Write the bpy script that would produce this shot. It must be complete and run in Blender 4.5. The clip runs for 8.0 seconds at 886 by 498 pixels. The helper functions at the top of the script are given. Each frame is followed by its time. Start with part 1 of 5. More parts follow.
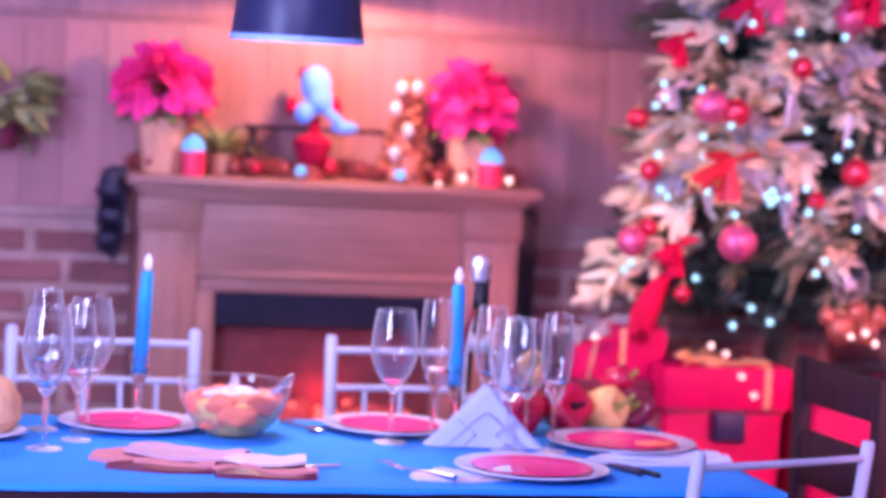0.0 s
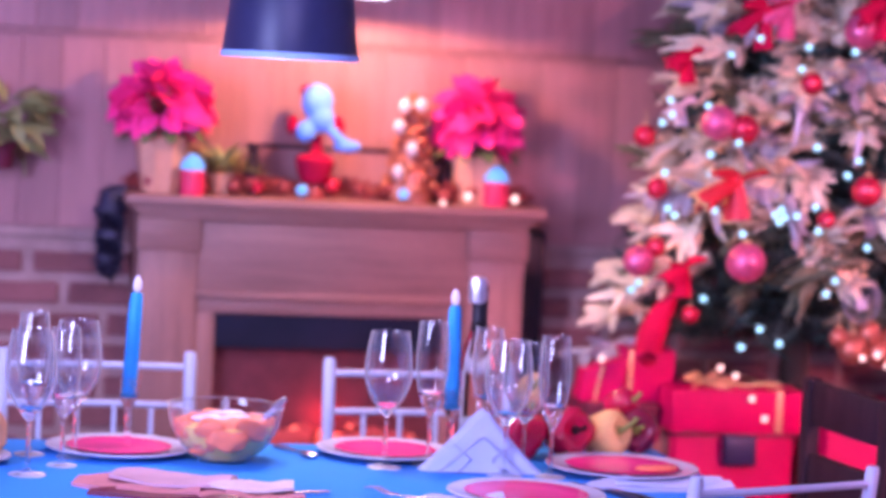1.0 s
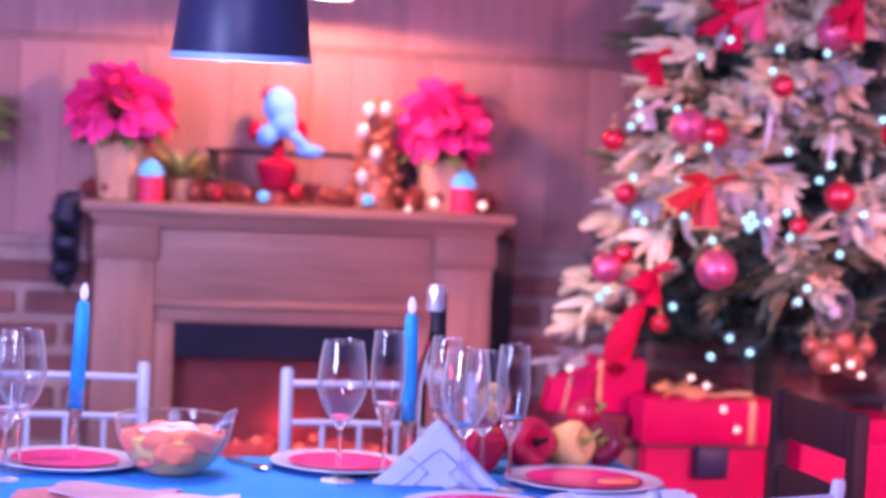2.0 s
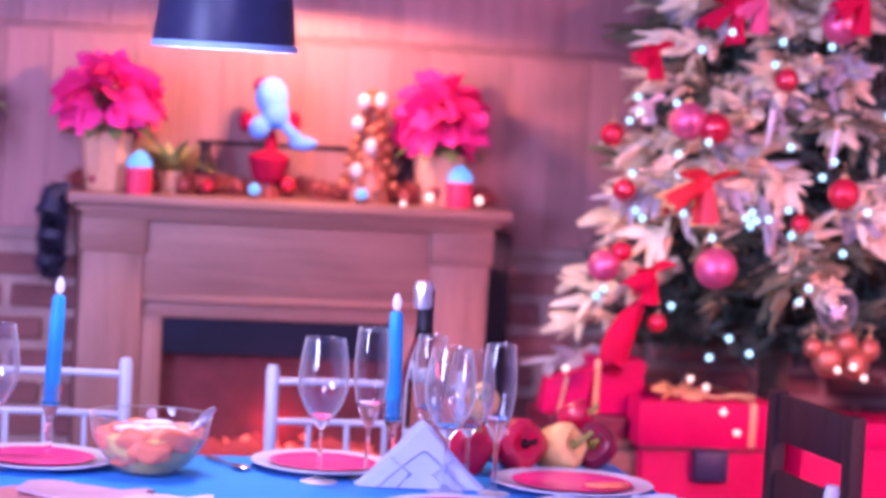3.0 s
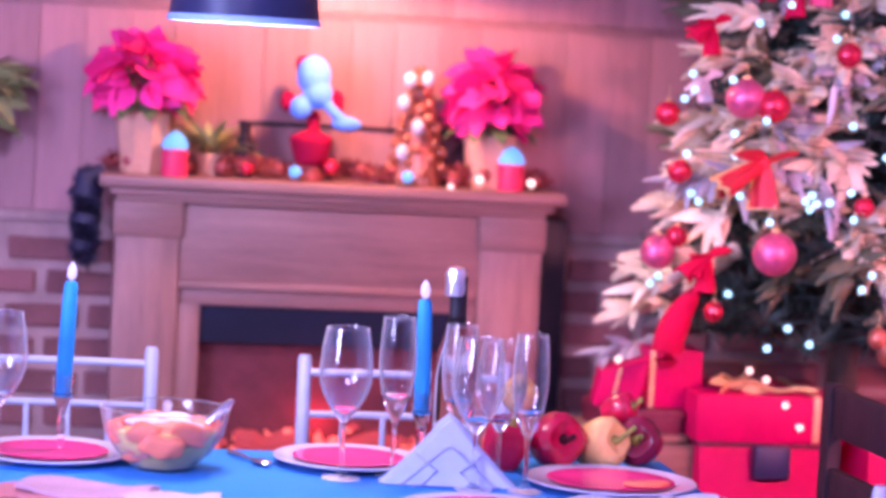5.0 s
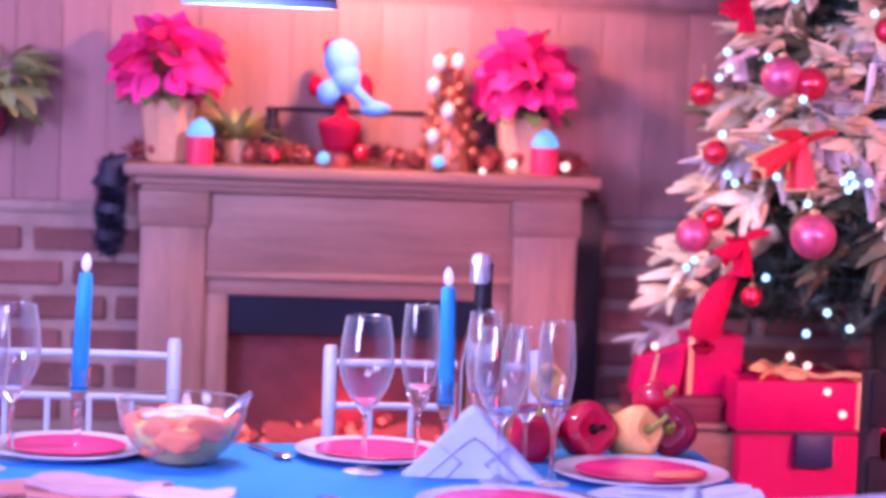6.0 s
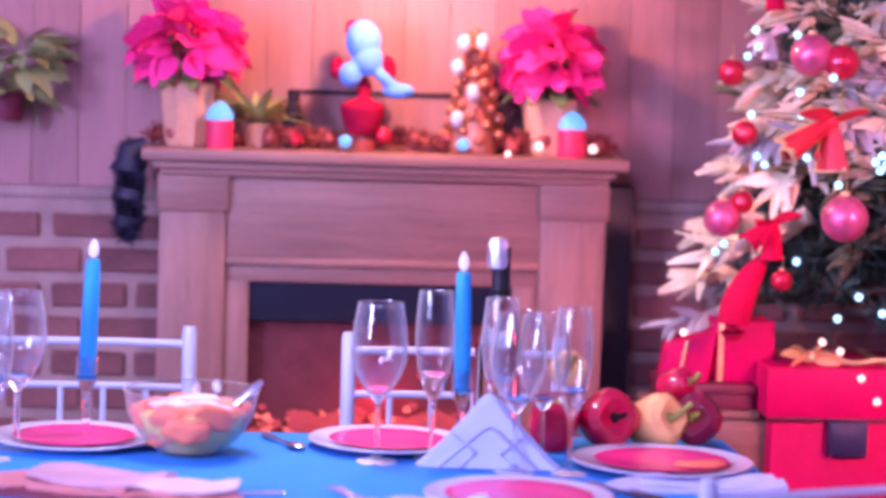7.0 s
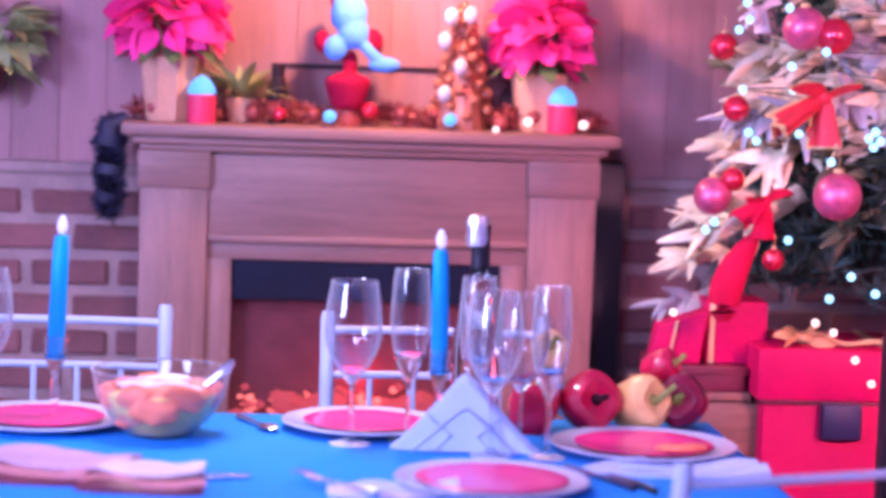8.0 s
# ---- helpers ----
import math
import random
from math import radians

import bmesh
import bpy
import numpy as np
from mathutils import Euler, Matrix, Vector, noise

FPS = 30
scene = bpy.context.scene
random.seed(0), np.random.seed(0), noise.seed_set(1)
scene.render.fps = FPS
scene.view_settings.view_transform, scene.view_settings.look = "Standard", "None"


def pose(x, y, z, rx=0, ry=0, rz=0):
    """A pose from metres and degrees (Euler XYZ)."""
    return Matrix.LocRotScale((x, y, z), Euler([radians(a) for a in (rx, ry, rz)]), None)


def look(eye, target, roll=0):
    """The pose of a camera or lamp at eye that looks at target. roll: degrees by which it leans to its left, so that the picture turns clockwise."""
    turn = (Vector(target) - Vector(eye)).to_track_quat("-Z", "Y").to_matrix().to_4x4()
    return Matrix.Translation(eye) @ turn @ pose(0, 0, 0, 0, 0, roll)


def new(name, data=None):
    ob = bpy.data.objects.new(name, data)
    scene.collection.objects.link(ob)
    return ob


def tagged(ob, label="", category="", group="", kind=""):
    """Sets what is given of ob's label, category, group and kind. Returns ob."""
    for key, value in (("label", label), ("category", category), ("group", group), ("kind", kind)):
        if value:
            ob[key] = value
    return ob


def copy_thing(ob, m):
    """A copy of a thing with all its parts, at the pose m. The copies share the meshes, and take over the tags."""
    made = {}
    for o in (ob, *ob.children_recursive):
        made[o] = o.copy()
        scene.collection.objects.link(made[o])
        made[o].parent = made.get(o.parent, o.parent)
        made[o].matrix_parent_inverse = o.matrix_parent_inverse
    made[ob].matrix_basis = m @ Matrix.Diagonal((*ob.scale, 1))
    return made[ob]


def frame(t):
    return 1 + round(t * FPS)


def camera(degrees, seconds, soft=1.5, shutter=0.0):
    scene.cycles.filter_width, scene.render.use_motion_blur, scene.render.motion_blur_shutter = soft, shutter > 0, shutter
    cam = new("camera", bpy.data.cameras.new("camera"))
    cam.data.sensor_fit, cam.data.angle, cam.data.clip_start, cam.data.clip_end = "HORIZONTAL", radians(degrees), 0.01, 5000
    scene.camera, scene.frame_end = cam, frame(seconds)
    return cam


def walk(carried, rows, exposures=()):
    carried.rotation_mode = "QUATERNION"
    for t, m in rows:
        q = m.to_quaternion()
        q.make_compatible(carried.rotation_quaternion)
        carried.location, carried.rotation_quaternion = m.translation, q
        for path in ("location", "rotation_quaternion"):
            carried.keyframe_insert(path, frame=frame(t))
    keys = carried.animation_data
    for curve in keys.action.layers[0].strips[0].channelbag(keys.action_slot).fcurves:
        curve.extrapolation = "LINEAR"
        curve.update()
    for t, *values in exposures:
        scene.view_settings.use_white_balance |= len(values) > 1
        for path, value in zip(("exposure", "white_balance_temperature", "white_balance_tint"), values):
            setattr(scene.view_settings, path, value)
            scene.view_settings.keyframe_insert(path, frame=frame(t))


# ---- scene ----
from mathutils.bvhtree import BVHTree

cam = camera(20.0, 8.0, soft=3.6)
cam.data.dof.use_dof = True
cam.data.dof.focus_distance = 4.65
cam.data.dof.aperture_fstop = 1.75
PATH = [
    (0, (-1.264, -5.998, 1.562), (-0.768, -4.067, 1.403), 3.2),
    (0.5, (-1.2, -5.957, 1.557), (-0.727, -4.02, 1.405), 3.1),
    (1, (-1.129, -5.914, 1.562), (-0.672, -3.972, 1.416), 3.0),
    (1.5, (-1.059, -5.858, 1.561), (-0.607, -3.914, 1.419), 2.9),
    (2, (-0.99, -5.801, 1.555), (-0.542, -3.857, 1.415), 2.9),
    (3.5, (-0.8, -5.632, 1.544), (-0.405, -3.677, 1.397), 3.5),
    (4, (-0.739, -5.577, 1.542), (-0.37, -3.617, 1.391), 3.5),
    (4.5, (-0.677, -5.526, 1.537), (-0.336, -3.561, 1.383), 3.4),
    (6, (-0.504, -5.367, 1.525), (-0.252, -3.39, 1.353), 2.3),
    (6.5, (-0.449, -5.31, 1.519), (-0.226, -3.331, 1.342), 2.0),
    (7, (-0.395, -5.265, 1.513), (-0.198, -3.283, 1.329), 1.9),
    (7.5, (-0.34, -5.215, 1.508), (-0.159, -3.233, 1.316), 1.9),
    (8, (-0.295, -5.164, 1.502), (-0.121, -3.182, 1.301), 2.0),
]
EXPOSURE = [(0, 0.69, 6450, 26), (1.0, 0.54, 6450, 27), (2.0, 0.56, 6450, 27), (3.5, 0.73, 6400, 32), (7.0, 0.70, 6350, 32), (8, 0.75, 5800, 21)]
walk(cam, [(t, look(eye, target, roll)) for t, eye, target, roll in PATH], EXPOSURE)

# ---- world and large lights ----
world = bpy.data.worlds.new("world")
world.use_nodes = True
scene.world = world
world.node_tree.nodes["Background"].inputs[0].default_value = (0.30, 0.12, 0.42, 1)
world.node_tree.nodes["Background"].inputs[1].default_value = 0.25


def area_lamp(name, eye, target, size, watts, colour):
    data = bpy.data.lights.new(name, "AREA")
    data.shape, data.size, data.energy, data.color = "DISK", size, watts, colour
    ob = new(name, data)
    ob.matrix_world = look(eye, target)
    return ob


def point_lamp(name, place, watts, colour, radius):
    data = bpy.data.lights.new(name, "POINT")
    data.energy, data.color, data.shadow_soft_size = watts, colour, radius
    ob = new(name, data)
    ob.location = place
    return ob


# added, unseen fills: cool above and beside the camera, rosy over the tree side
area_lamp("key_light", (-0.9, -4.6, 2.65), (0.0, -0.8, 0.9), 1.4, 104, (0.50, 0.46, 1.0))
area_lamp("left_fill_light", (-3.0, -3.4, 1.6), (0.0, -0.7, 0.95), 1.3, 160, (0.42, 0.50, 1.0))
rosy = area_lamp("rosy_light", (1.9, -4.0, 2.0), (1.12, -0.35, 0.95), 0.5, 5.0, (1.0, 0.34, 0.46))
rosy.data.spread = radians(34)
# lamps of the place: the glow in the firebox, the globe on the wall, the bulb in the pendant
point_lamp("fire_light", (0.0, 0.066, 0.69), 0.65, (1.0, 0.08, 0.11), 0.05)
spot = bpy.data.lights.new("wall_bulb_light", "SPOT")
spot.energy, spot.color, spot.shadow_soft_size, spot.spot_size, spot.spot_blend = 30.0, (1.0, 0.51, 0.30), 0.03, radians(172), 0.12
new("wall_bulb_light", spot).location = (0.028, -0.14, 1.704)
area_lamp("pendant_bulb_light", (-0.275, -0.833, 1.60), (-0.275, -0.833, 0), 0.16, 5, (0.95, 0.85, 1.0))


# ---- materials ----
def material(name, colour, rough=0.5, metal=0.0, vary=0.2, scale=12.0, bump=0.15, fine=None, glow=None, watts=0.0,
             clear=0.0, coat=0.0, stretch=(1, 1, 1), per_piece=0.0, ior=1.45, sheen=0.0):
    m = bpy.data.materials.new(name)
    m.use_nodes = True
    n, l = m.node_tree.nodes, m.node_tree.links
    p = n["Principled BSDF"]
    p.inputs["Roughness"].default_value = rough
    p.inputs["Metallic"].default_value = metal
    p.inputs["Transmission Weight"].default_value = clear
    p.inputs["IOR"].default_value = ior
    p.inputs["Coat Weight"].default_value = coat
    p.inputs["Sheen Weight"].default_value = sheen
    if glow:
        p.inputs["Emission Color"].default_value = (*glow, 1)
        p.inputs["Emission Strength"].default_value = watts
    p.inputs["Base Color"].default_value = (*colour, 1)
    if vary > 0:
        co = n.new("ShaderNodeTexCoord")
        mp = n.new("ShaderNodeMapping")
        mp.inputs["Scale"].default_value = stretch
        l.new(co.outputs["Object"], mp.inputs["Vector"])
        big, small = n.new("ShaderNodeTexNoise"), n.new("ShaderNodeTexNoise")
        big.inputs["Scale"].default_value, small.inputs["Scale"].default_value = scale, fine or scale * 9
        big.inputs["Detail"].default_value = small.inputs["Detail"].default_value = 5
        for t in (big, small):
            l.new(mp.outputs["Vector"], t.inputs["Vector"])
        add = n.new("ShaderNodeMath")
        add.operation = "MULTIPLY_ADD"
        add.inputs[1].default_value = 0.5
        l.new(small.outputs["Fac"], add.inputs[0])
        l.new(big.outputs["Fac"], add.inputs[2])
        last = add.outputs[0]
        if per_piece > 0:
            info, more = n.new("ShaderNodeObjectInfo"), n.new("ShaderNodeMath")
            more.operation = "MULTIPLY_ADD"
            more.inputs[1].default_value = per_piece
            l.new(info.outputs["Random"], more.inputs[0])
            l.new(last, more.inputs[2])
            last = more.outputs[0]
        ramp = n.new("ShaderNodeMapRange")
        ramp.inputs["From Min"].default_value = 0.45
        ramp.inputs["From Max"].default_value = 1.05 + per_piece
        ramp.inputs["To Min"].default_value = 1 - vary
        ramp.inputs["To Max"].default_value = 1 + vary
        l.new(last, ramp.inputs["Value"])
        mix = n.new("ShaderNodeVectorMath")
        mix.operation = "SCALE"
        mix.inputs[0].default_value = colour
        l.new(ramp.outputs["Result"], mix.inputs["Scale"])
        l.new(mix.outputs["Vector"], p.inputs["Base Color"])
        if bump > 0:
            b = n.new("ShaderNodeBump")
            b.inputs["Strength"].default_value = bump
            b.inputs["Distance"].default_value = 0.004
            l.new(add.outputs[0], b.inputs["Height"])
            l.new(b.outputs["Normal"], p.inputs["Normal"])
    return m


PLANK = material("planks", (0.35, 0.150, 0.140), 0.55, vary=0.35, scale=3, stretch=(9, 9, 0.7), bump=0.3, per_piece=0.45)
DARKWOOD = material("dark_wood", (0.030, 0.012, 0.016), 0.5, vary=0.4, scale=4, stretch=(6, 6, 0.8), bump=0.2, ior=1.25)
MORTAR = material("mortar", (0.34, 0.20, 0.175), 0.9, vary=0.25, scale=14, bump=0.5)
BRICK = material("bricks", (0.22, 0.075, 0.070), 0.85, vary=0.45, scale=11, bump=0.6, per_piece=0.5)
FLOOR = material("floorboards", (0.13, 0.07, 0.05), 0.4, vary=0.3, scale=3, stretch=(0.6, 8, 1), bump=0.2)
PLASTER = material("plaster", (0.74, 0.62, 0.76), 0.9, vary=0.12, scale=2, bump=0.2)
MANTEL = material("mantel_wood", (0.25, 0.108, 0.088), 0.5, vary=0.30, scale=5, stretch=(0.8, 4, 9), bump=0.2)
MANTEL_UP = material("mantel_upright_wood", (0.25, 0.108, 0.088), 0.5, vary=0.30, scale=5, stretch=(9, 4, 0.8), bump=0.2)
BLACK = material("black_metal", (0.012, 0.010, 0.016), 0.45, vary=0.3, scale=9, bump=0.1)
HOOD = material("smoke_hood", (0.006, 0.006, 0.018), 0.95, vary=0.3, scale=9, bump=0.1)
SOOT = material("firebox_lining", (0.12, 0.022, 0.026), 0.85, vary=0.4, scale=16, bump=0.4)
EMBER = material("ember", (0.10, 0.01, 0.01), 0.8, vary=0.4, scale=22, bump=0.4, glow=(1.0, 0.10, 0.13), watts=0.30)
FLAME = material("flame", (0.8, 0.12, 0.05), 0.8, vary=0, glow=(1.0, 0.22, 0.20), watts=0.55)
CLOTH = material("blue_cloth", (0.010, 0.250, 0.70), 0.9, vary=0.10, scale=5, fine=260, bump=0.12)
PORCELAIN = material("porcelain", (0.55, 0.54, 0.64), 0.22, vary=0.04, scale=8, bump=0.02, coat=0.3)
REDPLATE = material("red_glaze", (0.88, 0.045, 0.24), 0.25, vary=0.10, scale=9, bump=0.03, coat=0.3)
GLASS = material("clear_glass", (1.0, 1.0, 1.0), 0.0, vary=0, clear=1.0, ior=1.45)


def thin_glass(name, tint, sheen, gloss):
    """A thin clear wall: seen straight through, with a sharp gloss all over and a softer one towards its edges."""
    m = bpy.data.materials.new(name)
    m.use_nodes = True
    n, l = m.node_tree.nodes, m.node_tree.links
    n.remove(n["Principled BSDF"])
    see, sharp, soft, facing = (n.new("ShaderNode" + k) for k in ("BsdfTransparent", "BsdfGlossy", "BsdfGlossy", "LayerWeight"))
    power, scale = n.new("ShaderNodeMath"), n.new("ShaderNodeMath")
    power.operation, scale.operation = "POWER", "MULTIPLY"
    power.inputs[1].default_value, scale.inputs[1].default_value = 2.2, sheen
    first, second = n.new("ShaderNodeMixShader"), n.new("ShaderNodeMixShader")
    see.inputs["Color"].default_value = (*tint, 1)
    sharp.inputs["Roughness"].default_value, soft.inputs["Roughness"].default_value = 0.03, 0.6
    facing.inputs["Blend"].default_value = 0.5
    l.new(facing.outputs["Facing"], power.inputs[0])
    l.new(power.outputs[0], scale.inputs[0])
    first.inputs[0].default_value = gloss
    l.new(see.outputs[0], first.inputs[1])
    l.new(sharp.outputs[0], first.inputs[2])
    l.new(scale.outputs[0], second.inputs[0])
    l.new(first.outputs[0], second.inputs[1])
    l.new(soft.outputs[0], second.inputs[2])
    l.new(second.outputs[0], n["Material Output"].inputs["Surface"])
    return m


THINGLASS = thin_glass("thin_clear_glass", (0.985, 0.985, 0.99), 0.90, 0.05)
RIMGLASS = thin_glass("glass_rim", (0.95, 0.95, 0.97), 0.95, 0.35)
BOWLGLASS = thin_glass("thin_bowl_glass", (0.985, 0.98, 0.965), 0.50, 0.018)
BOTTLE = material("bottle_glass", (0.80, 0.82, 0.74), 0.03, vary=0, clear=1.0, ior=1.2)
FOIL = material("silver_foil", (0.80, 0.80, 0.86), 0.28, metal=0.9, vary=0.15, scale=30, bump=0.5)
CHAIRPAINT = material("white_chair_paint", (0.43, 0.45, 0.57), 0.4, vary=0.07, scale=12, bump=0.06)
NAPKIN = material("paper_napkin", (0.50, 0.55, 0.74), 0.85, vary=0.06, scale=25, bump=0.25)
SALMON = material("salmon_napkin", (0.56, 0.20, 0.20), 0.85, vary=0.15, scale=14, bump=0.25)
PINKNAP = material("pale_pink_napkin", (0.52, 0.31, 0.36), 0.85, vary=0.15, scale=14, bump=0.25)
CREAM = material("cream_napkin", (0.66, 0.52, 0.50), 0.85, vary=0.12, scale=14, bump=0.25)
STEEL = material("steel", (0.62, 0.62, 0.68), 0.25, metal=1.0, vary=0.06, scale=30, bump=0.03)
WIRE = material("grey_wire", (0.40, 0.40, 0.50), 0.45, metal=0.2, vary=0.05, scale=30, bump=0.03)
BLUEWAX = material("blue_wax", (0.002, 0.33, 0.74), 0.55, vary=0.08, scale=14, bump=0.05)
REDWAX = material("red_wax", (0.72, 0.03, 0.09), 0.45, vary=0.12, scale=14, bump=0.06)
WICKFIRE = material("candle_flame", (0.3, 0.3, 0.5), 0.6, vary=0, glow=(0.66, 0.56, 0.95), watts=0.62)
CANDLEGLOW = material("pillar_flame", (0.06, 0.22, 0.45), 0.8, vary=0, glow=(0.14, 0.46, 1.0), watts=0.62)
FAIRY = material("fairy_bulb", (0.1, 0.4, 0.5), 0.5, vary=0, glow=(0.42, 0.84, 1.0), watts=0.95)
WARMFAIRY = material("warm_fairy_bulb", (0.5, 0.4, 0.3), 0.5, vary=0, glow=(1.0, 0.62, 0.55), watts=1.1)
GLOBE = material("lit_globe", (1, 0.9, 0.85), 0.5, vary=0, glow=(0.72, 0.85, 1.0), watts=3.0)
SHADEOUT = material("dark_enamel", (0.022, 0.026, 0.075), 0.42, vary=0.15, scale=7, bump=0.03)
SHADERIM = material("pale_blue_enamel", (0.30, 0.52, 0.85), 0.4, vary=0.05, scale=7, bump=0.02)
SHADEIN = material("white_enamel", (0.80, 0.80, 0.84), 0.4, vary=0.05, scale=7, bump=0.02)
BRACT = material("pink_bract", (0.95, 0.045, 0.24), 0.55, vary=0.35, scale=16, bump=0.15, per_piece=0.6, ior=1.25)
PALELEAF = material("pale_leaf", (0.34, 0.33, 0.12), 0.55, vary=0.35, scale=16, bump=0.15, per_piece=0.5)
LEAFGREEN = material("green_leaf", (0.10, 0.14, 0.05), 0.55, vary=0.35, scale=16, bump=0.15, per_piece=0.5)
POT = material("peach_wrap", (0.66, 0.31, 0.19), 0.5, vary=0.2, scale=14, bump=0.3)
TINSEL = material("copper_tinsel", (0.30, 0.050, 0.045), 0.45, metal=0.2, vary=0.5, scale=30, bump=0.4)
DARKTINSEL = material("dark_tinsel", (0.018, 0.014, 0.035), 0.6, vary=0.4, scale=30, bump=0.4)
BRONZE = material("bronze_bauble", (0.42, 0.13, 0.075), 0.35, metal=0.5, vary=0.2, scale=20, bump=0.05)
PEARL = material("pearl_bauble", (0.55, 0.46, 0.45), 0.2, vary=0.05, scale=20, bump=0.02, coat=0.5)
BOWRED = material("bow_ribbon", (0.62, 0.022, 0.035), 0.5, vary=0.25, scale=18, bump=0.2)
REDFELT = material("red_felt", (0.56, 0.008, 0.045), 0.9, vary=0.2, scale=18, bump=0.35, ior=1.2)
DEEPFELT = material("deep_red_felt", (0.34, 0.006, 0.035), 0.9, vary=0.25, scale=18, bump=0.35, ior=1.2)
WHITEFELT = material("white_felt", (0.11, 0.33, 0.85), 0.9, vary=0.08, scale=20, bump=0.4)
NEEDLE = material("dark_needles", (0.026, 0.056, 0.042), 0.7, vary=0.5, scale=10, bump=0.0)
GREYFLOCK = material("grey_flocked_branch", (0.46, 0.40, 0.40), 0.9, vary=0.45, scale=16, bump=0.6, per_piece=0.5)
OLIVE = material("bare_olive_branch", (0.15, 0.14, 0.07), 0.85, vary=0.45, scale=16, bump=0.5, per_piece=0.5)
FLOCK = material("flocked_branch", (0.76, 0.63, 0.41), 0.9, vary=0.40, scale=16, bump=0.6, per_piece=0.5)
BARK = material("bark", (0.07, 0.045, 0.03), 0.9, vary=0.4, scale=12, bump=0.6)
REDGLOSS = material("red_bauble", (0.62, 0.015, 0.045), 0.14, metal=0.45, vary=0.06, scale=14, bump=0.02, coat=0.5)
PINKGLOSS = material("pink_bauble", (0.66, 0.10, 0.20), 0.28, metal=0.4, vary=0.45, scale=26, bump=0.35, coat=0.4)
GOLD = material("gold_ribbon", (0.72, 0.42, 0.18), 0.4, metal=0.1, vary=0.2, scale=24, bump=0.2)
REDBOX = material("red_box_card", (0.55, 0.006, 0.075), 0.5, vary=0.14, scale=7, bump=0.08, ior=1.2)
MAROON = material("maroon_card", (0.14, 0.012, 0.030), 0.5, vary=0.2, scale=7, bump=0.1)
NAVY = material("navy_clasp", (0.020, 0.018, 0.055), 0.45, vary=0.15, scale=15, bump=0.05)
CRATE = material("crate_wood", (0.24, 0.11, 0.075), 0.6, vary=0.35, scale=4, stretch=(1, 8, 8), bump=0.3)
PINKCLOTH = material("pink_cloth", (0.75, 0.09, 0.20), 0.8, vary=0.15, scale=9, bump=0.2, sheen=0.2)
PEPRED = material("red_pepper_skin", (0.50, 0.008, 0.050), 0.2, vary=0.22, scale=9, bump=0.04, coat=0.4)
PEPDARK = material("dark_pepper_skin", (0.19, 0.010, 0.035), 0.25, vary=0.25, scale=9, bump=0.04, coat=0.4)
PEPYEL = material("yellow_pepper_skin", (0.80, 0.49, 0.18), 0.25, vary=0.15, scale=9, bump=0.04, coat=0.3)
STALK = material("pepper_stalk", (0.24, 0.27, 0.05), 0.6, vary=0.2, scale=20, bump=0.2)
TANGERINE = material("tangerine", (0.85, 0.20, 0.10), 0.45, vary=0.18, scale=24, bump=0.2)
WHITEFOOD = material("white_salad_leaf", (0.66, 0.64, 0.80), 0.6, vary=0.15, scale=30, bump=0.4)
CREAMFOOD = material("creamy_salad", (0.86, 0.52, 0.15), 0.6, vary=0.2, scale=30, bump=0.4)
CRUST = material("bread_crust", (0.66, 0.33, 0.17), 0.6, vary=0.3, scale=14, bump=0.3)


# ---- mesh helpers ----
def thing(name, place, label, category, group="", kind="", turn=0.0):
    ob = new(name)
    ob.empty_display_size = 0.05
    ob.matrix_world = pose(*place, 0, 0, turn)
    return tagged(ob, label, category, group, kind)


def finish(name, bm, mat, smooth=True):
    me = bpy.data.meshes.new(name)
    bm.to_mesh(me)
    bm.free()
    for one in (mat if isinstance(mat, (list, tuple)) else [mat]):
        me.materials.append(one)
    if smooth:
        me.polygons.foreach_set("use_smooth", [True] * len(me.polygons))
        me.set_sharp_from_angle(angle=radians(38))
    return me


def part(name, bm, mat, parent, label="", m=None, smooth=True):
    """One mesh under a thing or part; m is its pose in the parent."""
    me = bm if isinstance(bm, bpy.types.Mesh) else finish(name, bm, mat, smooth)
    ob = new(name, me)
    ob.parent = parent
    if m is not None:
        ob.matrix_basis = m
    return tagged(ob, label) if label else ob


def solo(name, bm, mat, label, category, group="", kind="", m=None, smooth=True):
    """A thing of one mesh."""
    me = bm if isinstance(bm, bpy.types.Mesh) else finish(name, bm, mat, smooth)
    ob = new(name, me)
    if m is not None:
        ob.matrix_world = m
    return tagged(ob, label, category, group, kind)


def box(x0, x1, y0, y1, z0, z1, bevel=0.004, into=None, segs=2):
    bm = bmesh.new()
    made = bmesh.ops.create_cube(bm, size=1)
    for v in made["verts"]:
        v.co = Vector((x0 if v.co.x < 0 else x1, y0 if v.co.y < 0 else y1, z0 if v.co.z < 0 else z1))
    if bevel > 0:
        bmesh.ops.bevel(bm, geom=list(bm.edges), offset=bevel, segments=segs, profile=0.5, affect="EDGES")
    return merged(into, bm)


def merged(into, bm):
    if into is None:
        return bm
    me = bpy.data.meshes.new("tmp")
    bm.to_mesh(me)
    bm.free()
    into.from_mesh(me)
    bpy.data.meshes.remove(me)
    return into


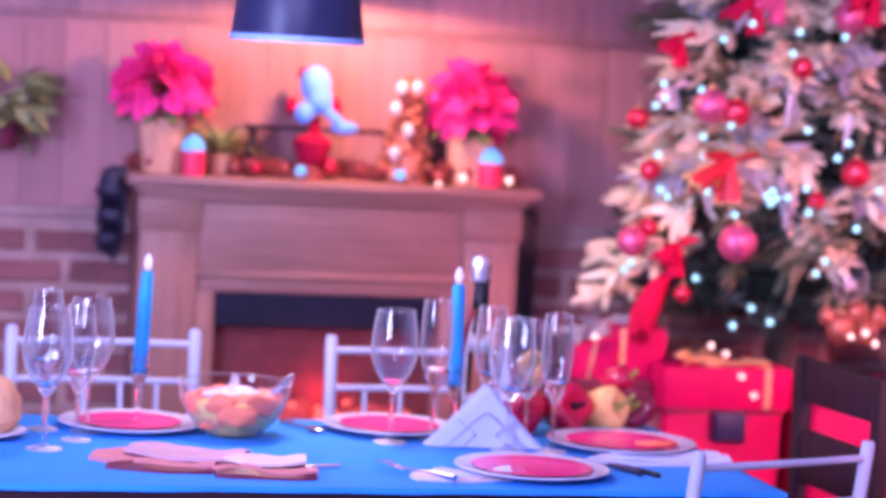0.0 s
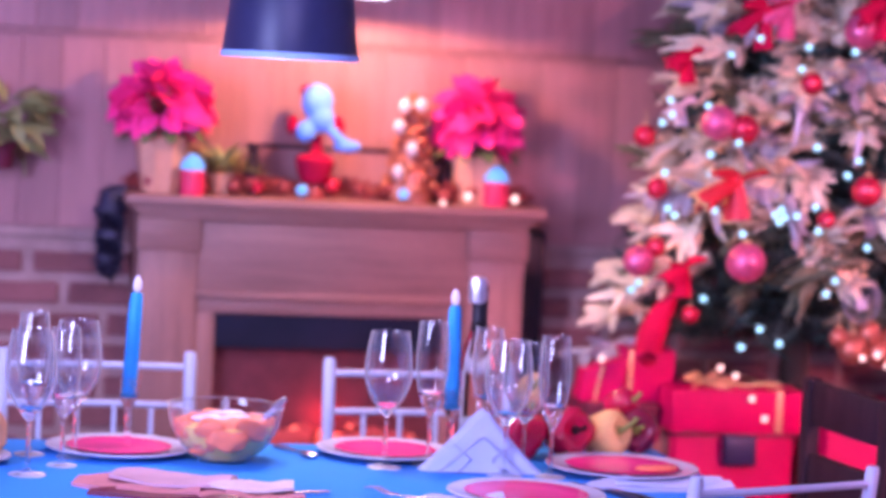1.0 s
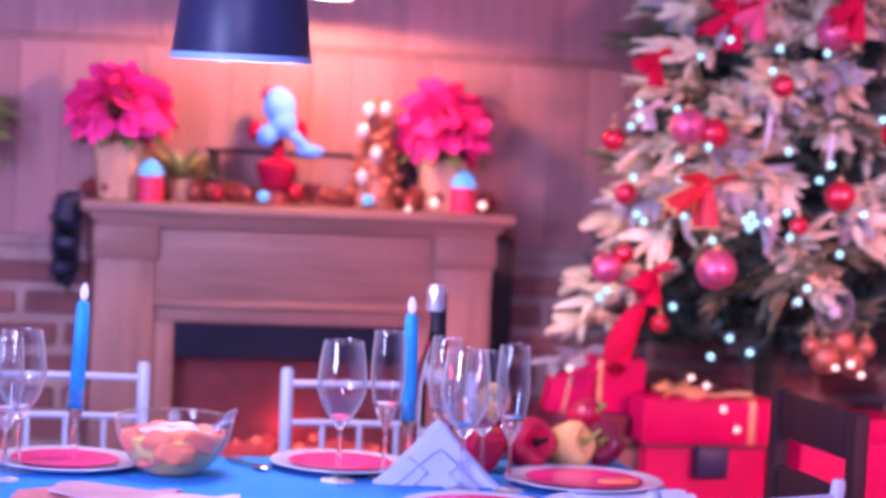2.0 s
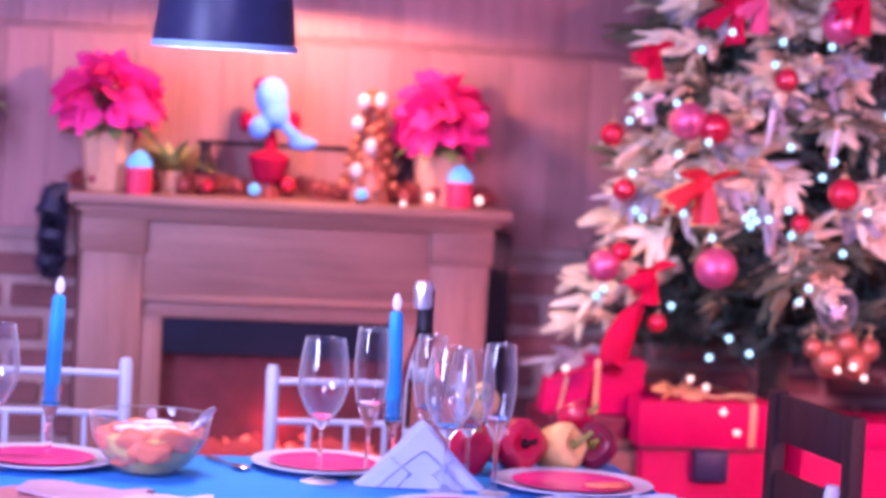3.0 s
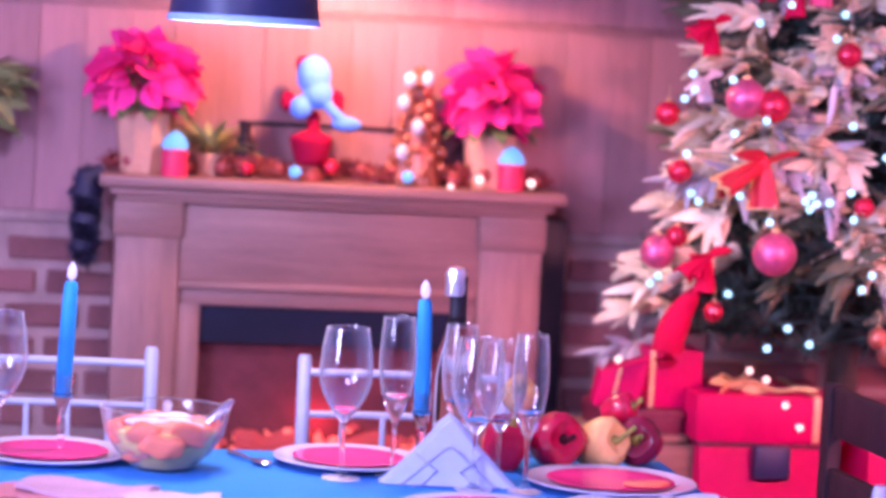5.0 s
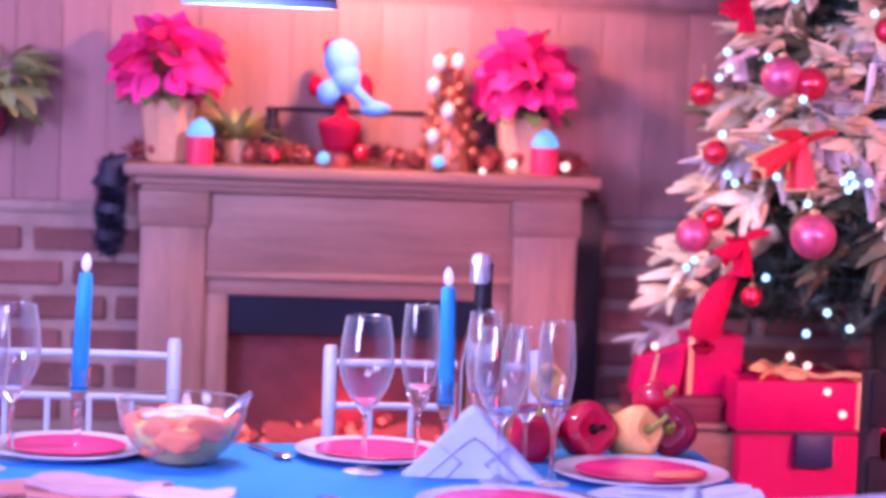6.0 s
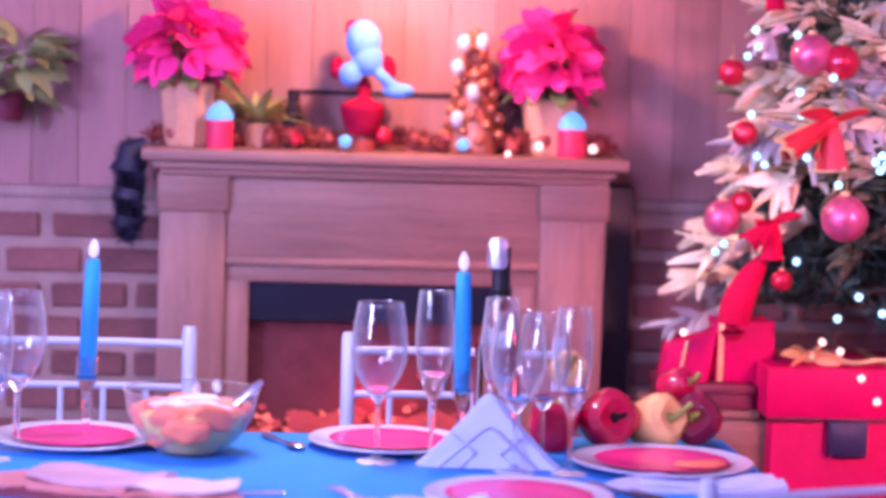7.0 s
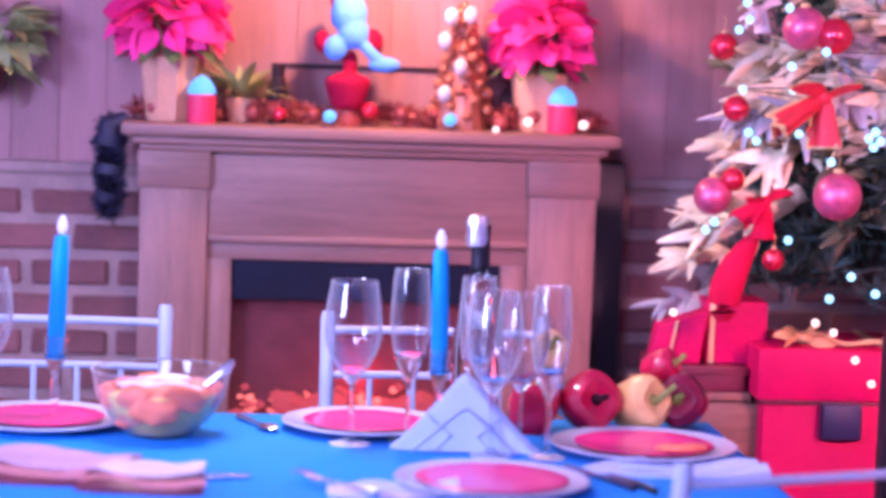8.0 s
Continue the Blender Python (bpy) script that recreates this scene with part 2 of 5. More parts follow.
def lathe(profile, segs=28, wobble=None, m=None, into=None, closed=False):
    """Turns a profile of (radius, height) round z. wobble(angle, radius, height) may scale the radius."""
    bm = bmesh.new()
    rings = []
    for r, z in profile:
        if r < 1e-6:
            rings.append([bm.verts.new((0, 0, z))])
            continue
        ring = []
        for k in range(segs):
            a = 2 * math.pi * k / segs
            rr = r * (wobble(a, r, z) if wobble else 1)
            ring.append(bm.verts.new((rr * math.cos(a), rr * math.sin(a), z)))
        rings.append(ring)
    pairs = list(zip(rings, rings[1:]))
    if closed:
        pairs.append((rings[-1], rings[0]))
    for a, b in pairs:
        for k in range(segs):
            j = (k + 1) % segs
            if len(a) == 1 and len(b) == 1:
                continue
            if len(a) == 1:
                bm.faces.new((a[0], b[j], b[k]))
            elif len(b) == 1:
                bm.faces.new((a[k], a[j], b[0]))
            else:
                bm.faces.new((a[k], a[j], b[j], b[k]))
    bmesh.ops.recalc_face_normals(bm, faces=list(bm.faces))
    if m is not None:
        bm.transform(m)
    return merged(into, bm)


def ball(r, place=(0, 0, 0), scale=(1, 1, 1), into=None, detail=2):
    bm = bmesh.new()
    bmesh.ops.create_icosphere(bm, subdivisions=detail, radius=r)
    bm.transform(Matrix.Translation(place) @ Matrix.Diagonal((*scale, 1)))
    return merged(into, bm)


def tube(points, radius, segs=8, into=None, taper=None):
    """A round bar along points; taper gives each point's share of the radius."""
    bm = bmesh.new()
    pts = [Vector(p) for p in points]
    rings = []
    for i, p in enumerate(pts):
        way = (pts[min(i + 1, len(pts) - 1)] - pts[max(i - 1, 0)]).normalized()
        q = way.to_track_quat("Z", "Y")
        r = radius * (taper[i] if taper else 1)
        rings.append([bm.verts.new(p + q @ Vector((r * math.cos(2 * math.pi * k / segs), r * math.sin(2 * math.pi * k / segs), 0)))
                      for k in range(segs)])
    for a, b in zip(rings, rings[1:]):
        for k in range(segs):
            bm.faces.new((a[k], a[(k + 1) % segs], b[(k + 1) % segs], b[k]))
    bm.faces.new(rings[0][::-1])
    bm.faces.new(rings[-1])
    return merged(into, bm)


def leaf(length, width, thick=0.0016, curl=0.25, into=None, m=None):
    """A leaf along +y with a folded midrib and a little thickness."""
    bm = bmesh.new()
    n, rows = 6, []
    for i in range(n + 1):
        t = i / n
        w = width * 0.5 * math.sin(math.pi * min(1, t * 0.94 + 0.05)) ** 0.8 + 0.0004
        y, z = length * t, -curl * length * t * t
        rows.append([bm.verts.new((x, y, z + dz)) for x, dz in ((-w, 0.18 * w), (0, 0), (w, 0.18 * w), (0, -thick))])
    for a, b in zip(rows, rows[1:]):
        for k in range(4):
            bm.faces.new((a[k], a[(k + 1) % 4], b[(k + 1) % 4], b[k]))
    bm.faces.new(rows[0][::-1])
    bm.faces.new(rows[-1])
    bmesh.ops.recalc_face_normals(bm, faces=list(bm.faces))
    if m is not None:
        bm.transform(m)
    return merged(into, bm)


def aim(place, way, roll=0.0, scale=1.0):
    """A pose whose +y points along way."""
    q = Vector(way).to_track_quat("Y", "Z")
    return Matrix.Translation(place) @ q.to_matrix().to_4x4() @ pose(0, 0, 0, 0, roll, 0) @ Matrix.Scale(scale, 4)


rng = random.Random(7)

# ---- the room ----
WALL_Y = 0.22
solo("floor", box(-3.2, 3.2, -7.2, 0.6, -0.1, 0.0, 0), FLOOR, "dark stained wooden floor of the dining room", "floor", kind="structure", smooth=False)
solo("ceiling", box(-3.2, 3.2, -7.2, 0.6, 2.8, 2.9, 0), PLASTER, "plain plastered ceiling", "ceiling", kind="structure", smooth=False)
wall_north = solo("wall_north", box(-3.2, 3.2, WALL_Y + 0.012, 0.5, 0, 2.8, 0), MORTAR,
                  "wall of red bricks below and upright planks above", "wall", kind="structure", smooth=False)
solo("wall_west", box(-3.3, -3.2, -7.2, 0.5, 0, 2.8, 0), PLASTER, "plain plastered side wall", "wall", kind="structure", smooth=False)
solo("wall_east", box(3.2, 3.3, -7.2, 0.5, 0, 2.8, 0), PLASTER, "plain plastered side wall", "wall", kind="structure", smooth=False)
solo("wall_south", box(-3.2, 3.2, -7.3, -7.2, 0, 2.8, 0), PLASTER, "plain plastered wall behind the camera", "wall", kind="structure", smooth=False)


# ---- the fireplace ----
def build_fireplace():
    f = thing("fireplace", (0.005, 0, 0), "beige-brown wooden electric fireplace surround with a glowing firebox", "fireplace")
    part("shelf", box(-0.515, 0.515, -0.012, WALL_Y, 1.196, 1.222, 0.006), MANTEL, f)
    bm = box(-0.492, 0.492, 0.008, WALL_Y, 1.178, 1.196, 0.006)
    part("shelf_moulding", box(-0.478, 0.478, 0.022, WALL_Y, 1.164, 1.180, 0.006, bm), MANTEL, f)
    part("frieze", box(-0.335, 0.335, 0.045, 0.20, 0.990, 1.166, 0.003), MANTEL, f)
    part("frieze_moulding", box(-0.335, 0.335, 0.040, 0.075, 0.976, 0.992, 0.005), MANTEL, f)
    part("header", box(-0.335, 0.335, 0.055, 0.20, 0.940, 0.978, 0.003), MANTEL, f)
    for s in (-1, 1):
        a, b = sorted((s * 0.475, s * 0.335))
        part("pilaster", box(a, b, 0.036, 0.20, 0.10, 1.095, 0.004), MANTEL_UP, f)
        part("capital", box(a - 0.006, b + 0.006, 0.028, 0.20, 1.088, 1.166, 0.005), MANTEL, f)
        part("plinth", box(a - 0.008, b + 0.008, 0.024, 0.20, 0.0, 0.105, 0.005), MANTEL, f)
        c, d = sorted((s * 0.335, s * 0.282))
        part("inner_upright", box(c, d, 0.055, 0.20, 0.06, 0.942, 0.003), MANTEL_UP, f)
    part("hearth", box(-0.335, 0.335, 0.030, 0.20, 0.0, 0.062, 0.004), MANTEL, f)
    # added black backing; its right edge makes the dark strip beside the surround
    part("dark_backing", box(-0.470, 0.548, 0.120, WALL_Y + 0.004, 0.0, 1.158, 0.004), BLACK, f)
    fb = part("firebox", box(-0.281, 0.281, 0.066, 0.119, 0.855, 0.939, 0.004), HOOD, f, "black metal smoke hood of the firebox")
    bm = box(-0.281, 0.281, 0.104, 0.1195, 0.06, 0.86, 0)
    part("lining", bm, SOOT, fb, "dark red firebox lining")
    part("log_tray", box(-0.27, 0.27, 0.066, 0.118, 0.46, 0.56, 0.006), BLACK, fb)
    for k in range(5):
        x = -0.22 + 0.11 * k
        pts = [(x - 0.075 + 0.03 * j, 0.085 + 0.006 * math.sin(3 * j + k), 0.585 + 0.045 * (k % 2) + 0.010 * math.sin(j * 1.7 + k)) for j in range(6)]
        part("log", tube(pts, 0.027, 9, taper=[0.8, 1, 0.95, 1.05, 1, 0.8]), EMBER, fb, "glowing fake log")
    for k in range(70):
        x, z = rng.uniform(-0.26, 0.26), 0.565 + 0.11 * rng.random() ** 1.3
        part("ember", ball(rng.uniform(0.005, 0.012), (x, rng.uniform(0.072, 0.092), z), (1.2, 0.6, 0.9), detail=1), EMBER if k % 4 else FLAME, fb)
    for k in range(9):
        x, h = -0.235 + 0.058 * k + rng.uniform(-0.012, 0.012), rng.uniform(0.025, 0.05)
        pts = [(x + 0.008 * math.sin(3 * j + k), 0.099, 0.61 + h * j / 5) for j in range(6)]
        part("flame", tube(pts, 0.020, 8, taper=[0.7, 1.0, 1.0, 0.85, 0.6, 0.2]), FLAME, fb)


build_fireplace()


# ---- garlands, candles and ornaments on the mantel ----
def fluffy(paths, length, width, count, seed, spread=1.0):
    """Short tinsel blades set round lines."""
    r = random.Random(seed)
    bm = bmesh.new()
    for pts in paths:
        pts = [Vector(p) for p in pts]
        for _ in range(count):
            i = r.randrange(len(pts) - 1)
            p = pts[i].lerp(pts[i + 1], r.random())
            w = Vector((r.gauss(0, 1), r.gauss(0, 0.8), r.gauss(0.2, 1))).normalized() * length * r.uniform(0.5, 1.2) * spread
            side = w.cross(Vector((r.gauss(0, 1), r.gauss(0, 1), r.gauss(0, 1)))).normalized() * width
            vs = [bm.verts.new(p - side), bm.verts.new(p + side), bm.verts.new(p + w + side * 0.4), bm.verts.new(p + w - side * 0.4)]
            bm.faces.new(vs)
    return bm


top = 1.222
wave = [(-0.49 + 0.049 * k, 0.115 + 0.02 * math.sin(k * 1.9), top + 0.020 + 0.010 * math.sin(k * 1.3)) for k in range(21)]
g = thing("tinsel_garland", (0, 0, 0), "copper red tinsel garland lying along the mantel shelf", "garland")
bm = fluffy([wave], 0.030, 0.0045, 2600, 3)
tagged(part("tinsel", bm, TINSEL, g, smooth=False), kind="stuff")
part("core", tube(wave, 0.012, 8), TINSEL, g)
for k in range(15):
    x = -0.45 + 0.066 * k + rng.uniform(-0.012, 0.012)
    part("berry", ball(rng.uniform(0.012, 0.020), (x, 0.085 + rng.uniform(-0.01, 0.02), top + rng.uniform(0.016, 0.034))), REDGLOSS if k % 3 == 1 else TINSEL, g)

drop = [(-0.535, 0.085, 1.21 - 0.02 * k) for k in range(10)]
drop = [(x + 0.006 * math.sin(i * 2.1), y, z) for i, (x, y, z) in enumerate(drop)]
g = thing("hanging_garland", (0, 0, 0), "dark tinsel garland hanging over the end of the mantel shelf", "garland")
part("core", tube([(-0.500, 0.085, 1.226)] + drop, 0.030, 12, taper=[0.5, 0.9, 1.1, 1.25, 1.2, 1.0, 1.15, 1.2, 1.1, 0.9, 0.4]), DARKTINSEL, g)
tagged(part("tinsel", fluffy([drop], 0.034, 0.0028, 3600, 5), DARKTINSEL, g, smooth=False), kind="stuff")


def pillar_candle(x, y, r, h, group):
    c = thing("pillar_candle", (x, y, top), "lit red pillar candle with a glowing top on the mantel shelf", "candle", group)
    part("wax", lathe([(0, 0), (r * 0.97, 0), (r, 0.003), (r, h), (r * 0.9, h + 0.003), (r * 0.75, h - 0.004), (0, h - 0.006)]), REDWAX, c)
    part("flame", lathe([(0, h - 0.004), (r * 0.95, h + 0.002), (r * 1.0, h + 0.010), (r * 0.80, h + 0.024), (r * 0.42, h + 0.036), (0, h + 0.042)], 16), CANDLEGLOW, c)


pillar_candle(-0.348, 0.045, 0.029, 0.058, "red candles on the mantel")
pillar_candle(0.405, 0.070, 0.031, 0.058, "red candles on the mantel")
for x, y in ((-0.083, 0.040), (0.168, 0.045)):
    c = thing("tealight", (x, y, top), "small lit tealight in a clear cup on the mantel", "candle", "tealights on the mantel")
    part("cup", lathe([(0, 0), (0.018, 0), (0.022, 0.016), (0.020, 0.016), (0.016, 0.003), (0, 0.003)], 20), GLASS, c)
    part("flame", ball(0.0145, (0, 0, 0.022), (1, 1, 0.95)), CANDLEGLOW, c)
for x, y, z, r in ((0.333, 0.06, 0.024, 0.010), (0.447, 0.040, 0.022, 0.010), (0.262, 0.020, 0.008, 0.007)):
    solo("light_ball", ball(r, (x, y, top + z - 0.002)), WARMFAIRY, "small glowing ball light in the mantel garland", "light", "ball lights on the mantel")


def poinsettia(x, y, z0, cz, rx, rz, seed, count):
    r = random.Random(seed)
    p = thing("poinsettia", (x, y, z0), "bright pink poinsettia in a peach wrapped pot", "plant", "poinsettias on the mantel")
    h = cz - z0 - rz * 0.8
    part("pot", lathe([(0, 0), (0.040, 0), (0.046, 0.01), (0.060, h), (0.056, h + 0.004), (0.04, h - 0.01), (0, h - 0.012)], 26,
                      lambda a, q, zz: 1 + 0.05 * math.sin(9 * a)), POT, p)
    for k in range(3):
        part("stem", tube([(0.01 * k - 0.01, 0, h - 0.012), (0.02 * (k - 1), 0.01, h + 0.5 * rz), (0.04 * (k - 1), 0, h + rz)], 0.004, 6), LEAFGREEN, p)
    kinds = [finish("bract", leaf(0.072, 0.060, curl=c), BRACT) for c in (0.15, 0.35, 0.6)]
    green = finish("leaf", leaf(0.075, 0.045, curl=0.4), LEAFGREEN)
    for k in range(count):
        a, b = 2.399 * k + r.uniform(-0.3, 0.3), math.asin(1 - 1.75 * (k + 0.5) / count)
        w = Vector((math.cos(a) * math.cos(b), math.sin(a) * math.cos(b) * 0.8, math.sin(b)))
        at = Vector((w.x * rx * 0.52, w.y * 0.055, cz - z0 + w.z * rz * 0.50))
        w2 = Vector((w.x, w.y, w.z * 0.7 + r.uniform(-0.45, 0.35)))
        part("bract", kinds[k % 3], None, p, m=aim(at, w2, r.uniform(-60, 60), r.uniform(0.75, 1.1)))
    for k in range(9):
        a = 2.399 * k
        part("leaf", green, None, p, "dark green leaf" if k == 0 else "", m=aim((math.cos(a) * 0.05, math.sin(a) * 0.04, h + 0.02), (math.cos(a), math.sin(a), -0.1), 0, 0.9))


poinsettia(-0.418, 0.10, top, 1.435, 0.125, 0.10, 11, 100)
poinsettia(0.362, 0.12, top, 1.428, 0.105, 0.11, 12, 90)

# plain rounded fabric ornament, red below and white above, one mesh
bm = lathe([(0, -0.022), (0.026, -0.020), (0.036, -0.008), (0.044, 0.016), (0.049, 0.036), (0.046, 0.046), (0.020, 0.056), (0, 0.058)], 22)
ball(0.017, (0.004, 0, 0.076), (1, 0.8, 1.7), bm)
n0 = len(bm.faces)
ball(0.040, (-0.002, -0.012, 0.180), (1.0, 0.8, 1.15), bm)
ball(0.036, (0.008, -0.02, 0.140), (0.95, 0.7, 1.0), bm)
ball(0.028, (-0.028, -0.02, 0.108), (0.95, 0.7, 1.0), bm)
ball(0.030, (0.074, -0.025, 0.076), (1.2, 0.7, 0.58), bm)
tube([(0.022, -0.02, 0.125), (0.040, -0.03, 0.105), (0.062, -0.03, 0.085)], 0.013, 8, bm)
bm.faces.ensure_lookup_table()
n1 = len(bm.faces)
ball(0.021, (-0.024, 0.012, 0.205), (0.9, 0.8, 0.9), bm)
ball(0.026, (0.050, 0.01, 0.120), (0.9, 0.8, 1.2), bm)
ball(0.020, (-0.056, 0.01, 0.120), (0.9, 0.8, 1.3), bm)
bm.faces.ensure_lookup_table()
tints = [1 if i < n0 or i >= n1 else 0 for i in range(len(bm.faces))]
near = BVHTree.FromBMesh(bm)
rough_shape = bpy.data.objects.new("rough_shape", finish("rough_shape", bm, [WHITEFELT, DEEPFELT]))
scene.collection.objects.link(rough_shape)
fuse = rough_shape.modifiers.new("fuse", "REMESH")
fuse.mode, fuse.voxel_size = "VOXEL", 0.0035
soften = rough_shape.modifiers.new("soften", "SMOOTH")
soften.factor, soften.iterations = 0.5, 6
fused = bpy.data.meshes.new_from_object(rough_shape.evaluated_get(bpy.context.evaluated_depsgraph_get()))
bpy.data.objects.remove(rough_shape)
fused.materials.clear()
for mat in (WHITEFELT, DEEPFELT):
    fused.materials.append(mat)
for face in fused.polygons:
    face.material_index, face.use_smooth = tints[near.find_nearest(face.center)[2]], True
stand = lathe([(0, 0), (0.028, 0), (0.030, 0.010), (0.022, 0.033), (0, 0.034)], 18)
doll = solo("mantel_ornament", fused, None, "plain rounded red and white felt ornament on the mantel", "ornament",
            m=pose(-0.045, 0.10, top + 0.055))
solo("ornament_stand", stand, TINSEL, "small copper red block under the felt ornament", "stand", m=pose(-0.045, 0.10, top))

# cone of baubles
c = thing("bauble_cone", (0.196, 0.115, top), "bronze cone tree with pearl baubles on the mantel", "ornament")
part("cone", lathe([(0, 0), (0.060, 0), (0.058, 0.02), (0.030, 0.16), (0.006, 0.262), (0, 0.266)], 20, lambda a, q, z: 1 + 0.12 * math.sin(5 * a + 60 * z)), BRONZE, c)
for k in range(58):
    t = (k + 0.5) / 58
    a, z = 2.399 * k, 0.02 + 0.24 * t
    q = 0.062 * (1 - t) + 0.006
    pearl = k % 13 == 6
    part("bauble", ball(0.017 if pearl else rng.uniform(0.010, 0.016), (q * math.cos(a), q * math.sin(a), z), detail=2), PEARL if pearl else BRONZE, c)
for x, z in ((-0.042, 0.185), (-0.040, 0.075), (-0.008, 0.132), (-0.030, 0.236), (0.010, 0.240)):
    part("bauble", ball(0.018, (x, -0.052, z), (0.9, 0.9, 1.1)), PEARL, c, "large pearl bauble")

# small things behind the garland
v = thing("small_vase", (-0.190, 0.13, top), "small dark vase on the mantel shelf", "vase")
part("body", lathe([(0, 0), (0.018, 0), (0.026, 0.03), (0.022, 0.07), (0.012, 0.10), (0.015, 0.125), (0.012, 0.125), (0.009, 0.10), (0, 0.02)], 18), DARKWOOD, v)
p = thing("fern_pot", (-0.268, 0.13, top), "small olive green fern on the mantel shelf", "plant")
part("pot", lathe([(0, 0), (0.024, 0), (0.032, 0.05), (0.028, 0.052), (0, 0.04)], 18), POT, p)
frond = finish("leaf", leaf(0.105, 0.022, curl=0.5), PALELEAF)
for k in range(34):
    a = 2.399 * k
    part("leaf", frond, None, p, m=aim((0, 0, 0.045), (math.cos(a), math.sin(a) * 0.6, 0.5 + (k % 5) * 0.35), 0, 0.8 + 0.06 * (k % 6)))
v = thing("lantern", (0.305, 0.165, top), "small dark square lantern on the mantel shelf", "lantern")
part("frame", box(-0.022, 0.022, -0.022, 0.022, 0, 0.075, 0.004), DARKWOOD, v)
part("roof", lathe([(0.030, 0.075), (0.010, 0.10), (0, 0.102)], 4, m=pose(0, 0, 0, 0, 0, 45)), DARKWOOD, v)
solo("wall_strip", box(-0.20, 0.42, WALL_Y - 0.012, WALL_Y - 0.002, 1.336, 1.346, 0.002), DARKWOOD, "thin dark wooden strip fixed across the planks", "trim", kind="structure")

# leafy plant by the left end of the wall
p = thing("wall_plant", (-0.80, 0.13, 1.24), "pale green leafy plant in a small dark pot on the wall", "plant")
part("pot", lathe([(0, 0.025), (0.032, 0.025), (0.044, 0.085), (0.040, 0.088), (0.034, 0.07), (0, 0.07)], 24), MAROON, p)
part("bracket", box(-0.012, 0.012, 0.035, 0.094, 0.02, 0.06, 0.003), BLACK, p)
broad = [finish("leaf", leaf(0.085, 0.040, curl=c), PALELEAF) for c in (0.2, 0.5)]
for k in range(54):
    a, z = 2.399 * k, 0.070 + 0.135 * ((k * 0.37) % 1)
    part("leaf", broad[k % 2], None, p, m=aim((0.045 * math.cos(a) + 0.02, 0.03 * math.sin(a), z), (math.cos(a), math.sin(a) * 0.35 - 0.2, rng.uniform(-0.4, 0.5)), rng.uniform(-40, 40), rng.uniform(0.7, 1.1)))


# ---- lamps ----
def pendant():
    p = thing("pendant_lamp", (-0.275, -0.833, 1.562), "dark enamelled pendant lamp with a pale inside over the table", "lamp")
    prof = [(0.138, 0.0), (0.139, 0.004), (0.1225, 0.150), (0.108, 0.185), (0.075, 0.205), (0.022, 0.215), (0, 0.216)]
    part("shade", lathe(prof, 48), SHADEOUT, p)
    inner = [(0.137, 0.0005), (0.134, 0.004), (0.118, 0.148), (0.104, 0.180), (0.072, 0.199), (0, 0.205)]
    part("lining", lathe(inner, 48), SHADEIN, p, "pale inside of the shade")
    part("rim", lathe([(0.1345, -0.004), (0.1405, -0.004), (0.1415, 0.004), (0.1395, 0.009), (0.1335, 0.009)], 48, closed=True), SHADERIM, p, "pale rim of the shade")
    part("bulb", lathe([(0, 0.070), (0.022, 0.076), (0.032, 0.10), (0.024, 0.13), (0.014, 0.15), (0.014, 0.18), (0, 0.18)], 18), GLOBE, p)
    part("cap", lathe([(0.024, 0.210), (0.024, 0.25), (0.010, 0.27), (0, 0.27)], 18), SHADEOUT, p)
    part("cord", tube([(0, 0, 0.265), (0, 0, 1.238)], 0.003, 6), BLACK, p)


pendant()
w = thing("wall_lamp", (0.028, WALL_Y, 1.758), "small dark downward wall lamp with a glowing pale mouth", "lamp")
part("shade", lathe([(0.050, -0.040), (0.048, 0.0), (0.030, 0.045), (0.010, 0.058), (0, 0.058)], 28, m=pose(0, -0.36, 0)), SHADEOUT, w)
part("diffuser", lathe([(0, -0.052), (0.040, -0.050), (0.048, -0.042), (0.047, -0.022), (0, -0.020)], 28, m=pose(0, -0.36, 0)), GLOBE, w, "glowing pale diffuser")
part("arm", tube([(0, -0.004, 0.02), (0, -0.12, 0.085), (0, -0.33, 0.085), (0, -0.36, 0.055)], 0.006, 8), BLACK, w)
part("wall_plate", lathe([(0, 0), (0.035, 0), (0.032, 0.008), (0, 0.010)], 20, m=pose(0, 0, 0.02, 90, 0, 0)), BLACK, w)

# ---- the dining table ----
TX0, TX1, TY0, TY1, TZ = -1.35, 0.585, -1.540, -0.735, 0.75


